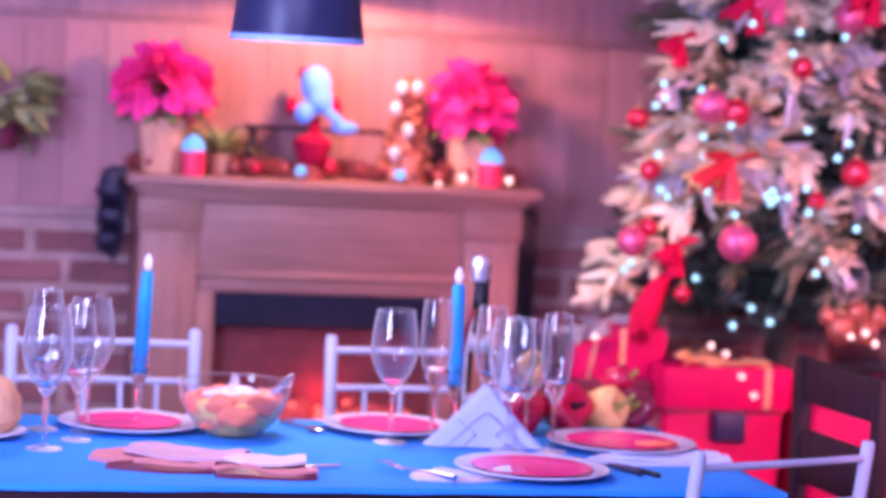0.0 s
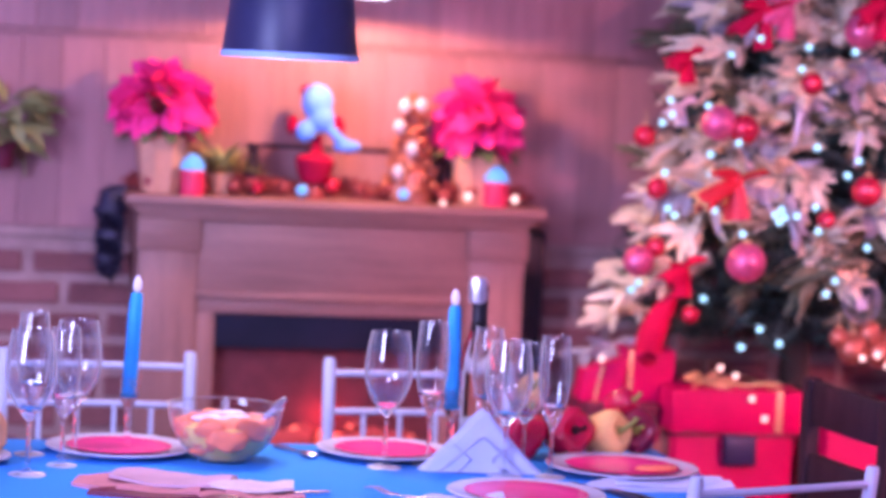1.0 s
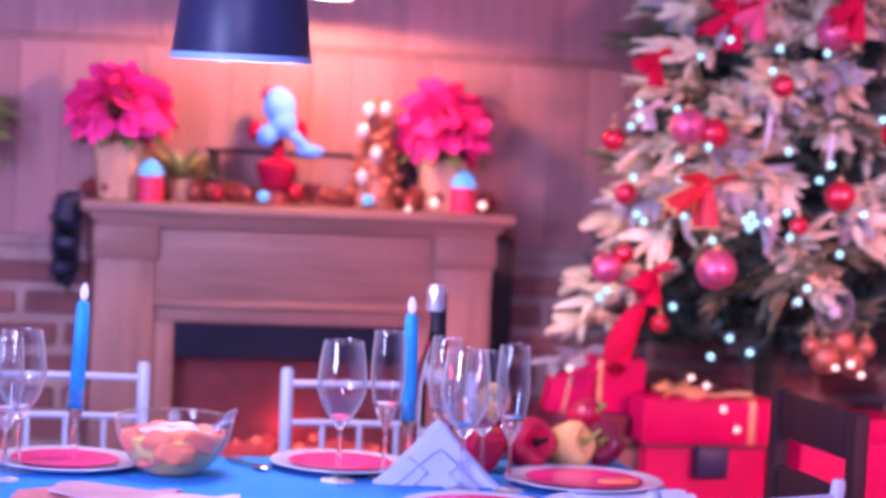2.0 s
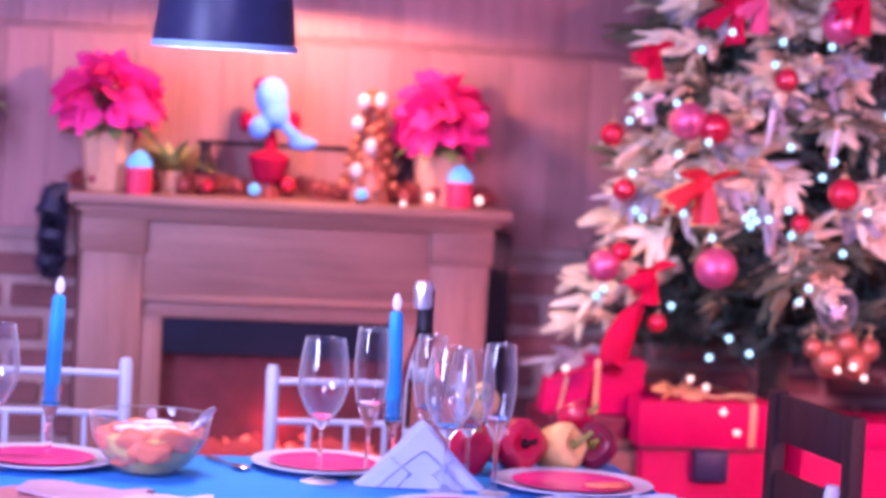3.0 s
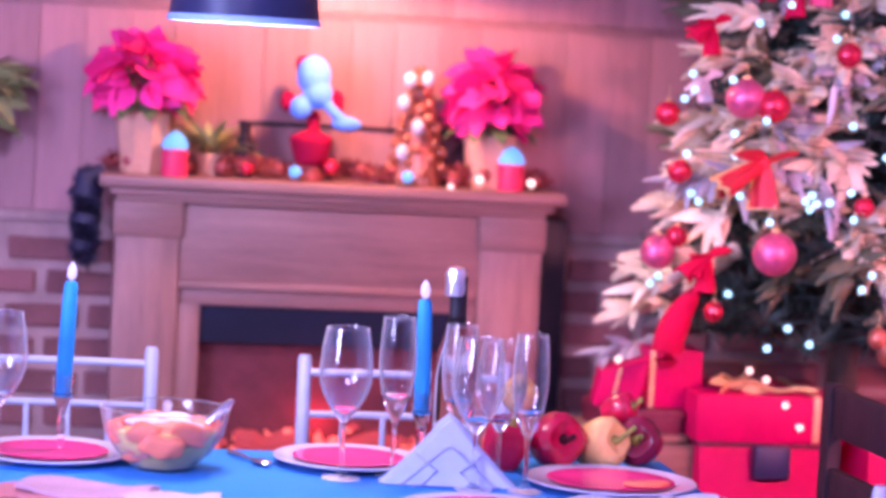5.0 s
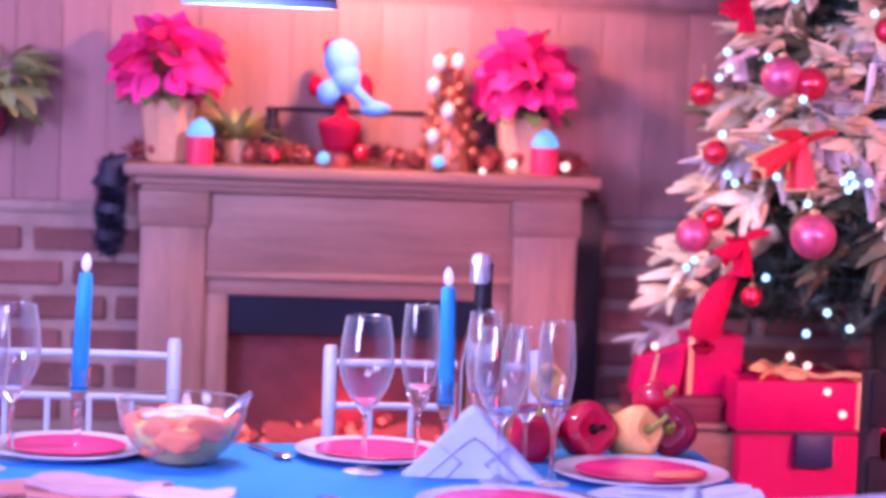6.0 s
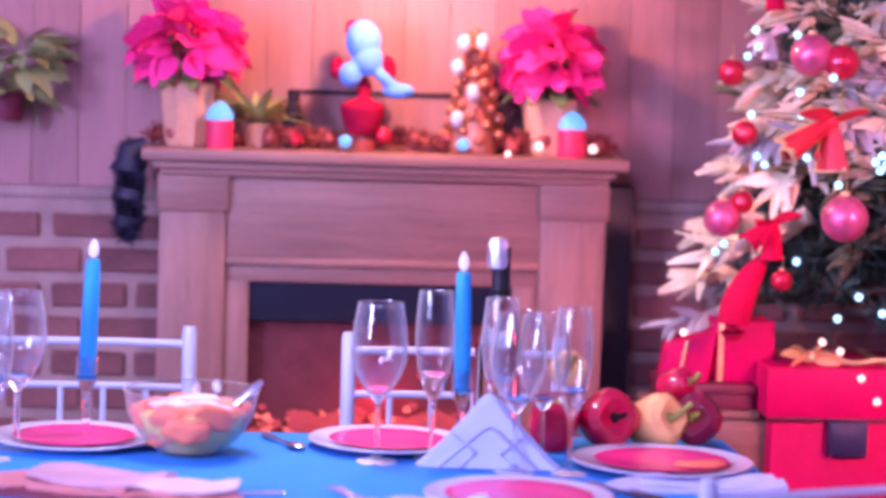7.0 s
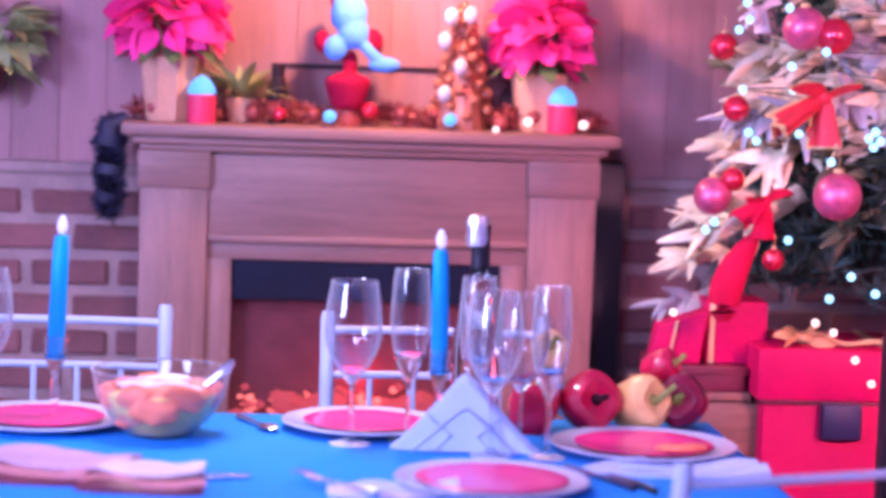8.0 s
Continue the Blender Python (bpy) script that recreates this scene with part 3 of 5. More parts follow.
def build_table():
    t = thing("dining_table", ((TX0 + TX1) / 2, (TY0 + TY1) / 2, 0), "long dining table under a blue cloth", "table")
    hx, hy = (TX1 - TX0) / 2 - 0.006, (TY1 - TY0) / 2 - 0.006
    part("tabletop", box(-hx, hx, -hy, hy, TZ - 0.036, TZ - 0.004, 0.004), DARKWOOD, t)
    for sx in (-1, 1):
        for sy in (-1, 1):
            x, y = sx * (hx - (0.45 if sx > sy else 0.12)), sy * (hy - 0.07)
            part("leg", box(x - 0.03, x + 0.03, y - 0.03, y + 0.03, 0, TZ - 0.036, 0.005), DARKWOOD, t)
    # cloth: a flat top whose skirt hangs in folds
    bm = bmesh.new()
    outline = []
    n = 60
    for k in range(n):
        outline.append((TX0 + (TX1 - TX0) * k / n, TY0, 0, -1))
    for k in range(24):
        outline.append((TX1, TY0 + (TY1 - TY0) * k / 24, 1, 0))
    for k in range(n):
        outline.append((TX1 - (TX1 - TX0) * k / n, TY1, 0, 1))
    for k in range(24):
        outline.append((TX0, TY1 - (TY1 - TY0) * k / 24, -1, 0))
    levels = [(0.0, 0.0, 0.0), (0.006, -0.004, 0.0), (0.010, -0.05, 0.3), (0.016, -0.13, 0.8), (0.020, -0.215, 1.0), (0.017, -0.215, 1.0)]
    rings = []
    for out, dz, fold in levels:
        ring = []
        for i, (x, y, nx, ny) in enumerate(outline):
            short = 0.05 if ny < 0 else 1.0
            d = (out + fold * 0.012 * math.sin(i * 0.9) + fold * 0.008 * math.sin(i * 0.37 + 1)) * (0.25 if ny < 0 else 1.0)
            ring.append(bm.verts.new((x + nx * d, y + ny * d, TZ + dz * short)))
        rings.append(ring)
    bm.faces.new(rings[0])
    for a, b in zip(rings, rings[1:]):
        for k in range(len(a)):
            j = (k + 1) % len(a)
            bm.faces.new((a[k], b[k], b[j], a[j]))
    solo("tablecloth", bm, CLOTH, "plain bright blue tablecloth trimmed flush along one table edge", "tablecloth")


build_table()


# ---- plates and cutlery ----
def plate(x, y, r, red=0.72, sink=0.0):
    p = thing("dinner_plate", (x, y, TZ), "white wide-rimmed dinner plate on the blue cloth", "plate", "white plates on the table")
    part("dish", lathe([(0, 0.001), (r * 0.58, 0.0), (r * 0.62, 0.002), (r * 0.82, 0.009), (r * 0.985, 0.0145), (r, 0.0165), (r * 0.985, 0.0185),
                        (r * 0.80, 0.0145), (r * 0.68, 0.0085), (0, 0.0075)], 56), PORCELAIN, p)
    q = r * red
    d = thing("salad_plate", (x, y, TZ + 0.0095), "glossy red plate lying on a white dinner plate", "plate", "red plates on the table")
    part("dish", lathe([(0, 0.0), (q * 0.72, 0.0), (q * 0.97, 0.0070), (q, 0.0080), (q * 0.97, 0.0092), (q * 0.74, 0.0032), (0, 0.0028)], 48), REDPLATE, d)


plate(-0.595, -0.895, 0.148, 0.72)
plate(-0.045, -0.880, 0.143, 0.74)
plate(0.415, -1.050, 0.158, 0.74)
plate(0.125, -1.378, 0.152, 0.78)


# half disc drawing the orange streak at the front of the right red plate
bm = lathe([(0, 0), (0.044, 0), (0.046, 0.003), (0.044, 0.007), (0.030, 0.009), (0, 0.009)], 28)
bmesh.ops.bisect_plane(bm, geom=bm.verts[:] + bm.edges[:] + bm.faces[:], plane_co=(0, -0.006, 0), plane_no=(0, 1, 0), clear_outer=True)
bmesh.ops.holes_fill(bm, edges=bm.edges[:], sides=0)
solo("orange_half_disc", bm, TANGERINE, "flat orange half disc lying on a red plate", "food", m=pose(0.470, -1.093, TZ + 0.016, -4, 0, 8))


def cutlery(kind, x, y, turn, label, length=0.20, mat_handle=None, z=TZ + 0.001):
    c = thing(kind, (x, y, z), label, "cutlery", "cutlery on the table", turn=turn)
    h = length
    part("handle", tube([(0, 0, 0.004), (0, 0.25 * h, 0.006), (0, 0.5 * h, 0.005)], 0.0055, 8, taper=[1.1, 0.9, 0.5]), mat_handle or STEEL, c)
    if kind == "table_knife":
        part("blade", box(-0.008, 0.006, 0.5 * h, h, 0.0035, 0.0060, 0.0008), STEEL, c)
    elif kind == "fork":
        bm = box(-0.011, 0.011, 0.62 * h, 0.74 * h, 0.004, 0.0062, 0.0008)
        box(-0.003, 0.003, 0.48 * h, 0.64 * h, 0.004, 0.0065, 0.0006, bm)
        part("neck", bm, STEEL, c)
        for k in range(4):
            part("tine", tube([(-0.009 + 0.006 * k, 0.73 * h, 0.005), (-0.009 + 0.006 * k, 0.88 * h, 0.012), (-0.009 + 0.006 * k, h, 0.009)], 0.0015, 6), STEEL, c)
    else:
        part("bowl", ball(0.02, (0, 0.82 * h, 0.007), (0.8, 1.35, 0.25)), STEEL, c)
        part("neck", tube([(0, 0.48 * h, 0.005), (0, 0.72 * h, 0.007)], 0.003, 6), STEEL, c)


cutlery("table_knife", 0.375, -1.405, 20, "steel table knife with a dark handle beside a plate", 0.21, BLACK)
cutlery("table_knife", 0.345, -1.385, 24, "steel table knife with a dark handle beside a plate", 0.20, NAVY)
cutlery("fork", -0.060, -1.50, 38, "polished steel fork on a cream napkin", 0.19, None, TZ + 0.008)
cutlery("spoon", -0.262, -0.80, 205, "polished steel spoon on the cloth", 0.15)
cutlery("table_knife", -0.46, -1.385, -78, "steel table knife with a dark handle by folded napkins", 0.22, BLACK)


def folded_napkin(x, y, w, d, turn, lower, upper, label, seed, rise=0.010):
    r = random.Random(seed)
    n = thing("folded_napkin", (x, y, TZ), label, "napkin", "folded napkins on the table", turn=turn)
    for k, mat in enumerate((lower, upper)):
        bm = bmesh.new()
        nx, ny = 14, 6
        grid, base = [], []
        for i in range(nx + 1):
            u = i / nx
            row, low = [], []
            for j in range(ny + 1):
                v = j / ny
                px = (u - 0.5) * w * (1 - 0.24 * k) + 0.025 * k
                py = (v - 0.5) * d * (1 - 0.25 * k) * (0.30 + 0.80 * math.sin(math.pi * (0.06 + 0.88 * u)) ** 0.7) + 0.02 * k + 0.010 * math.sin(9 * u + 2 * seed + k) * (v - 0.2)
                z = 0.003 + k * rise + 0.007 * math.sin(5 * u + seed + k) * math.sin(math.pi * v) ** 2 + 0.006 * math.sin(2.2 * u * math.pi + k) * (0.4 + 0.6 * v)
                z = max(z, 0.0015 + k * rise)
                row.append(bm.verts.new((px, py, z + 0.004)))
                low.append(bm.verts.new((px, py, z - 0.0015 if k else 0.0005)))
            grid.append(row)
            base.append(low)
        for i in range(nx):
            for j in range(ny):
                bm.faces.new((grid[i][j], grid[i + 1][j], grid[i + 1][j + 1], grid[i][j + 1]))
                bm.faces.new((base[i][j], base[i][j + 1], base[i + 1][j + 1], base[i + 1][j]))
        for i in range(nx):
            bm.faces.new((grid[i][0], base[i][0], base[i + 1][0], grid[i + 1][0]))
            bm.faces.new((grid[i][ny], grid[i + 1][ny], base[i + 1][ny], base[i][ny]))
        for j in range(ny):
            bm.faces.new((grid[0][j], grid[0][j + 1], base[0][j + 1], base[0][j]))
            bm.faces.new((grid[nx][j], base[nx][j], base[nx][j + 1], grid[nx][j + 1]))
        part("fold", bm, mat, n)


folded_napkin(-0.565, -1.295, 0.30, 0.17, -22, SALMON, PINKNAP, "salmon and pale pink napkin folded loosely on the cloth", 2, 0.012)
folded_napkin(-0.425, -1.365, 0.21, 0.13, -10, SALMON, CREAM, "salmon and cream napkin folded loosely on the cloth", 5, 0.012)
# added pieces: the maroon layer imitates shadow at the front edges of the napkins
folded_napkin(-0.600, -1.385, 0.20, 0.06, -14, MAROON, SALMON, "dark red layer added as shade, under a salmon fold, on the cloth", 11, 0.005)
folded_napkin(-0.410, -1.452, 0.19, 0.05, -6, MAROON, SALMON, "dark red layer added as shade, under a salmon fold, on the cloth", 13, 0.005)
folded_napkin(-0.030, -1.440, 0.20, 0.07, 4, CREAM, NAPKIN, "cream napkin folded flat beside a plate", 8, 0.004)
folded_napkin(0.440, -1.225, 0.30, 0.09, 4, NAPKIN, NAPKIN, "white napkin folded flat in front of a plate", 9, 0.004)

# ---- glasses ----
WINE = [(0.036, 0.0), (0.036, 0.002), (0.012, 0.006), (0.0045, 0.014), (0.0040, 0.092), (0.0052, 0.104), (0.012, 0.112), (0.026, 0.131), (0.0395, 0.154),
        (0.0480, 0.178), (0.0500, 0.198), (0.0465, 0.240), (0.0395, 0.279), (0.0384, 0.279), (0.0453, 0.240), (0.0488, 0.198), (0.0468, 0.179), (0.0383, 0.156), (0.0245, 0.133), (0, 0.114)]
FLUTE = [(0.031, 0.0), (0.031, 0.002), (0.010, 0.006), (0.0042, 0.014), (0.0040, 0.085), (0.006, 0.098), (0.014, 0.112), (0.026, 0.145), (0.0325, 0.185),
         (0.0330, 0.215), (0.0310, 0.250), (0.0280, 0.282), (0.0268, 0.282), (0.0298, 0.250), (0.0318, 0.215), (0.0313, 0.186), (0.0248, 0.147), (0.0125, 0.115), (0, 0.107)]


def stem_glass(kind, x, y, scale=1.0):
    wine = kind == "wine_glass"
    prof = WINE if wine else FLUTE
    g = thing(kind, (x, y, TZ + 0.0005), "tall clear empty wine glass on the blue cloth" if wine else "slender clear champagne flute on the blue cloth", "glass", "glasses on the table")
    g.matrix_world = pose(x, y, TZ + 0.0005) @ Matrix.Scale(scale, 4)
    part("foot", lathe([(0, 0)] + prof[:4] + [(0, prof[3][1])], 36), THINGLASS, g)
    part("stem", lathe([(0, prof[3][1] + 0.0002), (prof[3][0], prof[3][1] + 0.0002)] + prof[4:6] + [(0, prof[5][1])], 20), GLASS, g)
    part("bowl_base", lathe([(0, prof[5][1] + 0.0002), (prof[5][0], prof[5][1] + 0.0002)] + prof[6:8] + [(prof[7][0] * 0.6, prof[7][1] - 0.003), (0, prof[7][1] - 0.006)], 36), GLASS, g)
    wall = [(r, z) for r, z in prof[7:] if z >= prof[7][1]]
    part("bowl", lathe(wall, 44, closed=True), THINGLASS, g)
    part("rim", lathe([(wall[len(wall) // 2 - 1][0] + 0.0004 * math.cos(a) - 0.0006, wall[len(wall) // 2 - 1][1] + 0.0012 + 0.0010 * math.sin(a)) for a in (0, 1.05, 2.1, 3.14, 4.2, 5.2)], 44, closed=True), RIMGLASS, g)
    return g


stem_glass("wine_glass", -0.076, -1.022, 0.975)
stem_glass("champagne_flute", 0.022, -0.985, 1.03)
stem_glass("champagne_flute", 0.244, -1.115)
stem_glass("wine_glass", 0.152, -1.105, 0.97)
stem_glass("champagne_flute", 0.135, -1.000, 1.0)
stem_glass("wine_glass", 0.205, -1.045, 0.93)
stem_glass("wine_glass", -0.690, -0.955, 0.97)
stem_glass("wine_glass", -0.795, -1.170, 0.98)
stem_glass("champagne_flute", -0.775, -0.930, 1.0)
stem_glass("champagne_flute", -0.722, -1.060, 0.95)


# ---- tapers ----
def taper_candle(x, y, lean):
    s = thing("candlestick", (x, y, TZ), "clear glass candlestick on the blue cloth", "candlestick", "candlesticks on the table")
    part("stick", lathe([(0, 0), (0.034, 0), (0.033, 0.004), (0.010, 0.010), (0.006, 0.03), (0.009, 0.055), (0.006, 0.075), (0.010, 0.092), (0.0185, 0.115),
                         (0.0205, 0.152), (0.0190, 0.152), (0.0168, 0.118), (0, 0.108)], 28), GLASS, s)
    c = thing("taper_candle", (x, y, TZ + 0.112), "lit bright blue taper candle in a glass candlestick", "candle", "blue candles on the table")
    c.matrix_world = pose(x, y, TZ + 0.112, 0, lean, 0)
    part("wax", lathe([(0, 0), (0.0135, 0.0), (0.0150, 0.05), (0.0140, 0.16), (0.0125, 0.203), (0.0100, 0.211), (0, 0.209)], 24), BLUEWAX, c)
    part("wick", tube([(0, 0, 0.208), (0.001, 0, 0.218)], 0.0012, 6), BLACK, c)
    part("flame", lathe([(0, 0.211), (0.0070, 0.217), (0.0088, 0.225), (0.0080, 0.234), (0.0048, 0.242), (0, 0.247)], 14), WICKFIRE, c)


taper_candle(-0.577, -0.868, 2.0)
taper_candle(0.076, -0.945, -1.0)

# ---- bottle ----
b = thing("wine_bottle", (0.150, -0.845, TZ), "olive glass sparkling wine bottle with silver foil top", "bottle")
part("glass_body", lathe([(0, 0.0), (0.040, 0.0), (0.043, 0.006), (0.043, 0.17), (0.036, 0.21), (0.021, 0.255), (0.016, 0.285), (0.0155, 0.30)], 32), BOTTLE, b)
part("neck_wrap", lathe([(0.0168, 0.262), (0.0165, 0.30), (0.0160, 0.350), (0.0170, 0.352), (0.0170, 0.358), (0, 0.359)], 28), BLACK, b, "dark neck wrap")
part("foil", lathe([(0.0175, 0.322), (0.0190, 0.335), (0.0180, 0.352), (0.0195, 0.362), (0.0150, 0.374), (0, 0.377)], 22, lambda a, q, z: 1 + 0.09 * math.sin(7 * a + 90 * z),
                    m=pose(-0.007, -0.004, 0)), FOIL, b, "crumpled silver foil")


# ---- napkin holder ----
def napkin_stack(x, y, turn):
    h = thing("napkin_holder", (x, y, TZ), "grey wire napkin holder on the blue cloth", "napkin holder", turn=turn)
    w, t = 0.085, 0.030
    for s in (-1, 1):
        yy = s * t
        part("wire_frame", tube([(-w, yy, 0.0025), (-w * 0.15, yy, 0.068), (0, yy, 0.075), (w * 0.15, yy, 0.068), (w, yy, 0.0025)], 0.0020, 6), WIRE, h)
        part("wire_cross", tube([(-w * 0.55, yy, 0.0025), (-w * 0.25, yy, 0.030), (-w * 0.72, yy, 0.062)], 0.0018, 6), WIRE, h)
        part("wire_cross", tube([(w * 0.55, yy, 0.0025), (w * 0.25, yy, 0.030), (w * 0.72, yy, 0.062)], 0.0018, 6), WIRE, h)
    for s in (-1, 1):
        part("wire_base", tube([(s * w, -t, 0.0022), (s * w, t, 0.0022)], 0.0020, 6), WIRE, h)
    for k in range(9):
        bm = bmesh.new()
        yy, ht, hw = -0.024 + 0.006 * k, 0.134 - 0.003 * abs(k - 3), 0.124 - 0.0016 * abs(k - 4)
        sh = 0.004 * math.sin(k * 1.9)
        front, back = [], []
        n = 20
        for i in range(n + 1):
            u = -1 + 2 * i / n
            for j, lst, dy in ((0, front, -0.0021), (1, back, 0.0021)):
                zt = max(0.002, ht * min(0.965, 1.04 * (1 - abs(u) ** 0.88)))
                bulge = 0.002 * math.sin(3 * u + k)
                lst.append((bm.verts.new((u * hw + sh, yy + dy + bulge, 0.001)), bm.verts.new((u * hw * 0.985 + sh, yy + dy * 0.6 + bulge + 0.004 * (k - 4) * 0.15, zt))))
        for i in range(n):
            bm.faces.new((front[i][0], front[i + 1][0], front[i + 1][1], front[i][1]))
            bm.faces.new((back[i][0], back[i][1], back[i + 1][1], back[i + 1][0]))
            bm.faces.new((front[i][1], front[i + 1][1], back[i + 1][1], back[i][1]))
        for i in (0, n):
            bm.faces.new((front[i][0], front[i][1], back[i][1], back[i][0]))
        solo("paper_napkin", bm, NAPKIN, "white paper napkin folded to a triangle standing in a wire holder", "napkin", "napkins in the holder",
             m=pose(x, y, TZ + 0.001, 0, 0, turn))


napkin_stack(0.112, -1.060, -6)

# ---- salad bowl ----
bx, by = -0.394, -0.968
sb = thing("salad_bowl", (bx, by, TZ), "clear glass salad bowl on the blue cloth", "bowl")
part("glass", lathe([(0, 0.0), (0.050, 0.0), (0.054, 0.004), (0.086, 0.032), (0.108, 0.068), (0.1165, 0.110), (0.1148, 0.111), (0.1058, 0.069), (0.084, 0.034), (0.050, 0.006), (0, 0.005)], 48), BOWLGLASS, sb)
part("rim", lathe([(0.1157 + 0.0016 * math.cos(a), 0.1118 + 0.0016 * math.sin(a)) for a in (0, 1.05, 2.1, 3.14, 4.2, 5.2)], 48, closed=True), RIMGLASS, sb)
part("spoon_handle", tube([(0.050, -0.02, 0.066), (0.090, -0.01, 0.100), (0.110, -0.004, 0.117), (0.121, 0.0, 0.128)], 0.008, 8, taper=[0.8, 0.9, 1.2, 0.6]), STEEL, sb, "steel spoon handle")
r2 = random.Random(4)
fill = solo("salad", lathe([(0, 0.006), (0.049, 0.0065), (0.082, 0.0345), (0.099, 0.069), (0.101, 0.077), (0.088, 0.081), (0.05, 0.081), (0, 0.079)], 32, lambda a, q, z: 1 + 0.02 * math.sin(7 * a)), CREAMFOOD,
            "pale creamy salad filling a glass bowl", "food", m=pose(bx, by, TZ))
def chunk(r, stretch, seed):
    bm = ball(r, (0, 0, 0), (1, 1, 1), detail=3)
    for v in bm.verts:
        v.co *= 1 + 0.35 * noise.noise(v.co * 38 + Vector((seed * 3.1, 0, 0)))
        v.co = Vector((v.co.x * stretch[0], v.co.y * stretch[1], v.co.z * stretch[2]))
    return bm


for k in range(15):
    a, q = 2.399 * k + 0.5, 0.080 * math.sqrt((k + 0.5) / 15)
    z = 0.076 - 0.004 * (q / 0.08) ** 2 + r2.uniform(0, 0.008)
    white = k % 2 == 0
    q *= 0.62 if white else 1.0
    solo("fruit_piece", chunk(0.032, (1.5, 1.1, 0.40) if white else (1.2, 0.75, 0.55), k), WHITEFOOD if white else TANGERINE, "white salad leaf piece in the bowl" if white else "coral pink citrus segment in the salad bowl", "food", "pieces in the salad bowl",
         m=pose(bx + q * math.cos(a), by + q * math.sin(a), TZ + z, r2.uniform(-14, 14), r2.uniform(-14, 14), r2.uniform(0, 180)))
for k, (deg, z, rr) in enumerate(((196, 0.070, 0.028), (222, 0.050, 0.030), (244, 0.078, 0.026), (268, 0.058, 0.033), (296, 0.076, 0.028), (318, 0.072, 0.022), (218, 0.032, 0.022), (352, 0.068, 0.024))):
    a = math.radians(deg)
    q = 0.092 if z > 0.05 else 0.072
    solo("fruit_piece", chunk(rr, (1.25, 0.45, 0.75), 30 + k), TANGERINE, "coral pink citrus segment in the salad bowl", "food", "pieces in the salad bowl",
         m=pose(bx + q * math.cos(a), by + q * math.sin(a), TZ + z, 0, r2.uniform(-25, 25), math.degrees(a) + 90))


# ---- peppers ----
def pepper(x, y, z, r, mat, rx, rz, label, tall=1.15, stalk=None, bend=0.008):
    p = thing("bell_pepper", (x, y, z), label, "vegetable", "peppers on the table")
    p.matrix_world = pose(x, y, z, rx, 0, rz)
    wob = lambda a, q, zz: 1 + 0.07 * math.cos(4 * a) * (0.4 + 0.6 * abs(zz) / (r * tall))
    h = r * tall
    part("flesh", lathe([(0, -h * 0.84), (r * 0.30, -h * 0.95), (r * 0.62, -h * 0.88), (r * 0.86, -h * 0.5), (r * 0.97, 0.0), (r, h * 0.4), (r * 0.90, h * 0.78),
                         (r * 0.62, h * 0.97), (r * 0.34, h * 0.90), (r * 0.15, h * 0.78), (0, h * 0.76)], 64, wob), mat, p)
    part("stalk", tube([(0, 0, h * 0.74), (bend * 0.25, 0, h * 0.98), (bend * 0.7, bend * 0.4, h * 1.18), (bend * 1.6, bend * 1.0, h * 1.36)], 0.0055, 8, taper=[2.4, 0.95, 0.85, 1.0]), stalk or STALK, p, "dark stalk" if stalk else "green stalk")


pepper(0.345, -0.850, TZ + 0.054, 0.053, PEPRED, 78, 14, "glossy red bell pepper lying on the blue cloth", stalk=DARKWOOD, bend=0.003)
pepper(0.436, -0.840, TZ + 0.048, 0.048, PEPYEL, 72, 34, "pale yellow bell pepper lying on the blue cloth", bend=0.018)
pepper(0.522, -0.805, TZ + 0.050, 0.049, PEPDARK, 80, -20, "dark red bell pepper lying on the blue cloth")
pepper(0.248, -0.875, TZ + 0.046, 0.046, PEPRED, 20, 40, "glossy red bell pepper standing on the blue cloth")
pepper(0.285, -0.800, TZ + 0.1290, 0.035, PEPYEL, 60, -10, "pale yellow bell pepper resting on two red ones")
pepper(0.482, -0.795, TZ + 0.1085, 0.030, PEPRED, 70, 60, "small red bell pepper resting on the others")

# ---- bread and plate by the far end ----
bl = thing("bread_plate", (-0.925, -1.020, TZ), "white plate under a round loaf", "plate")
part("dish", lathe([(0, 0.002), (0.07, 0.0), (0.110, 0.014), (0.108, 0.017), (0.07, 0.006), (0, 0.005)], 40), PORCELAIN, bl)
solo("bread_loaf", lathe([(0, 0.0), (0.045, 0.0), (0.066, 0.025), (0.066, 0.065), (0.045, 0.100), (0.02, 0.113), (0, 0.115)], 32, lambda a, q, z: 1 + 0.03 * math.sin(3 * a)), CRUST,
     "round golden bread loaf on a white plate", "bread", m=pose(-0.890, -0.985, TZ + 0.006))


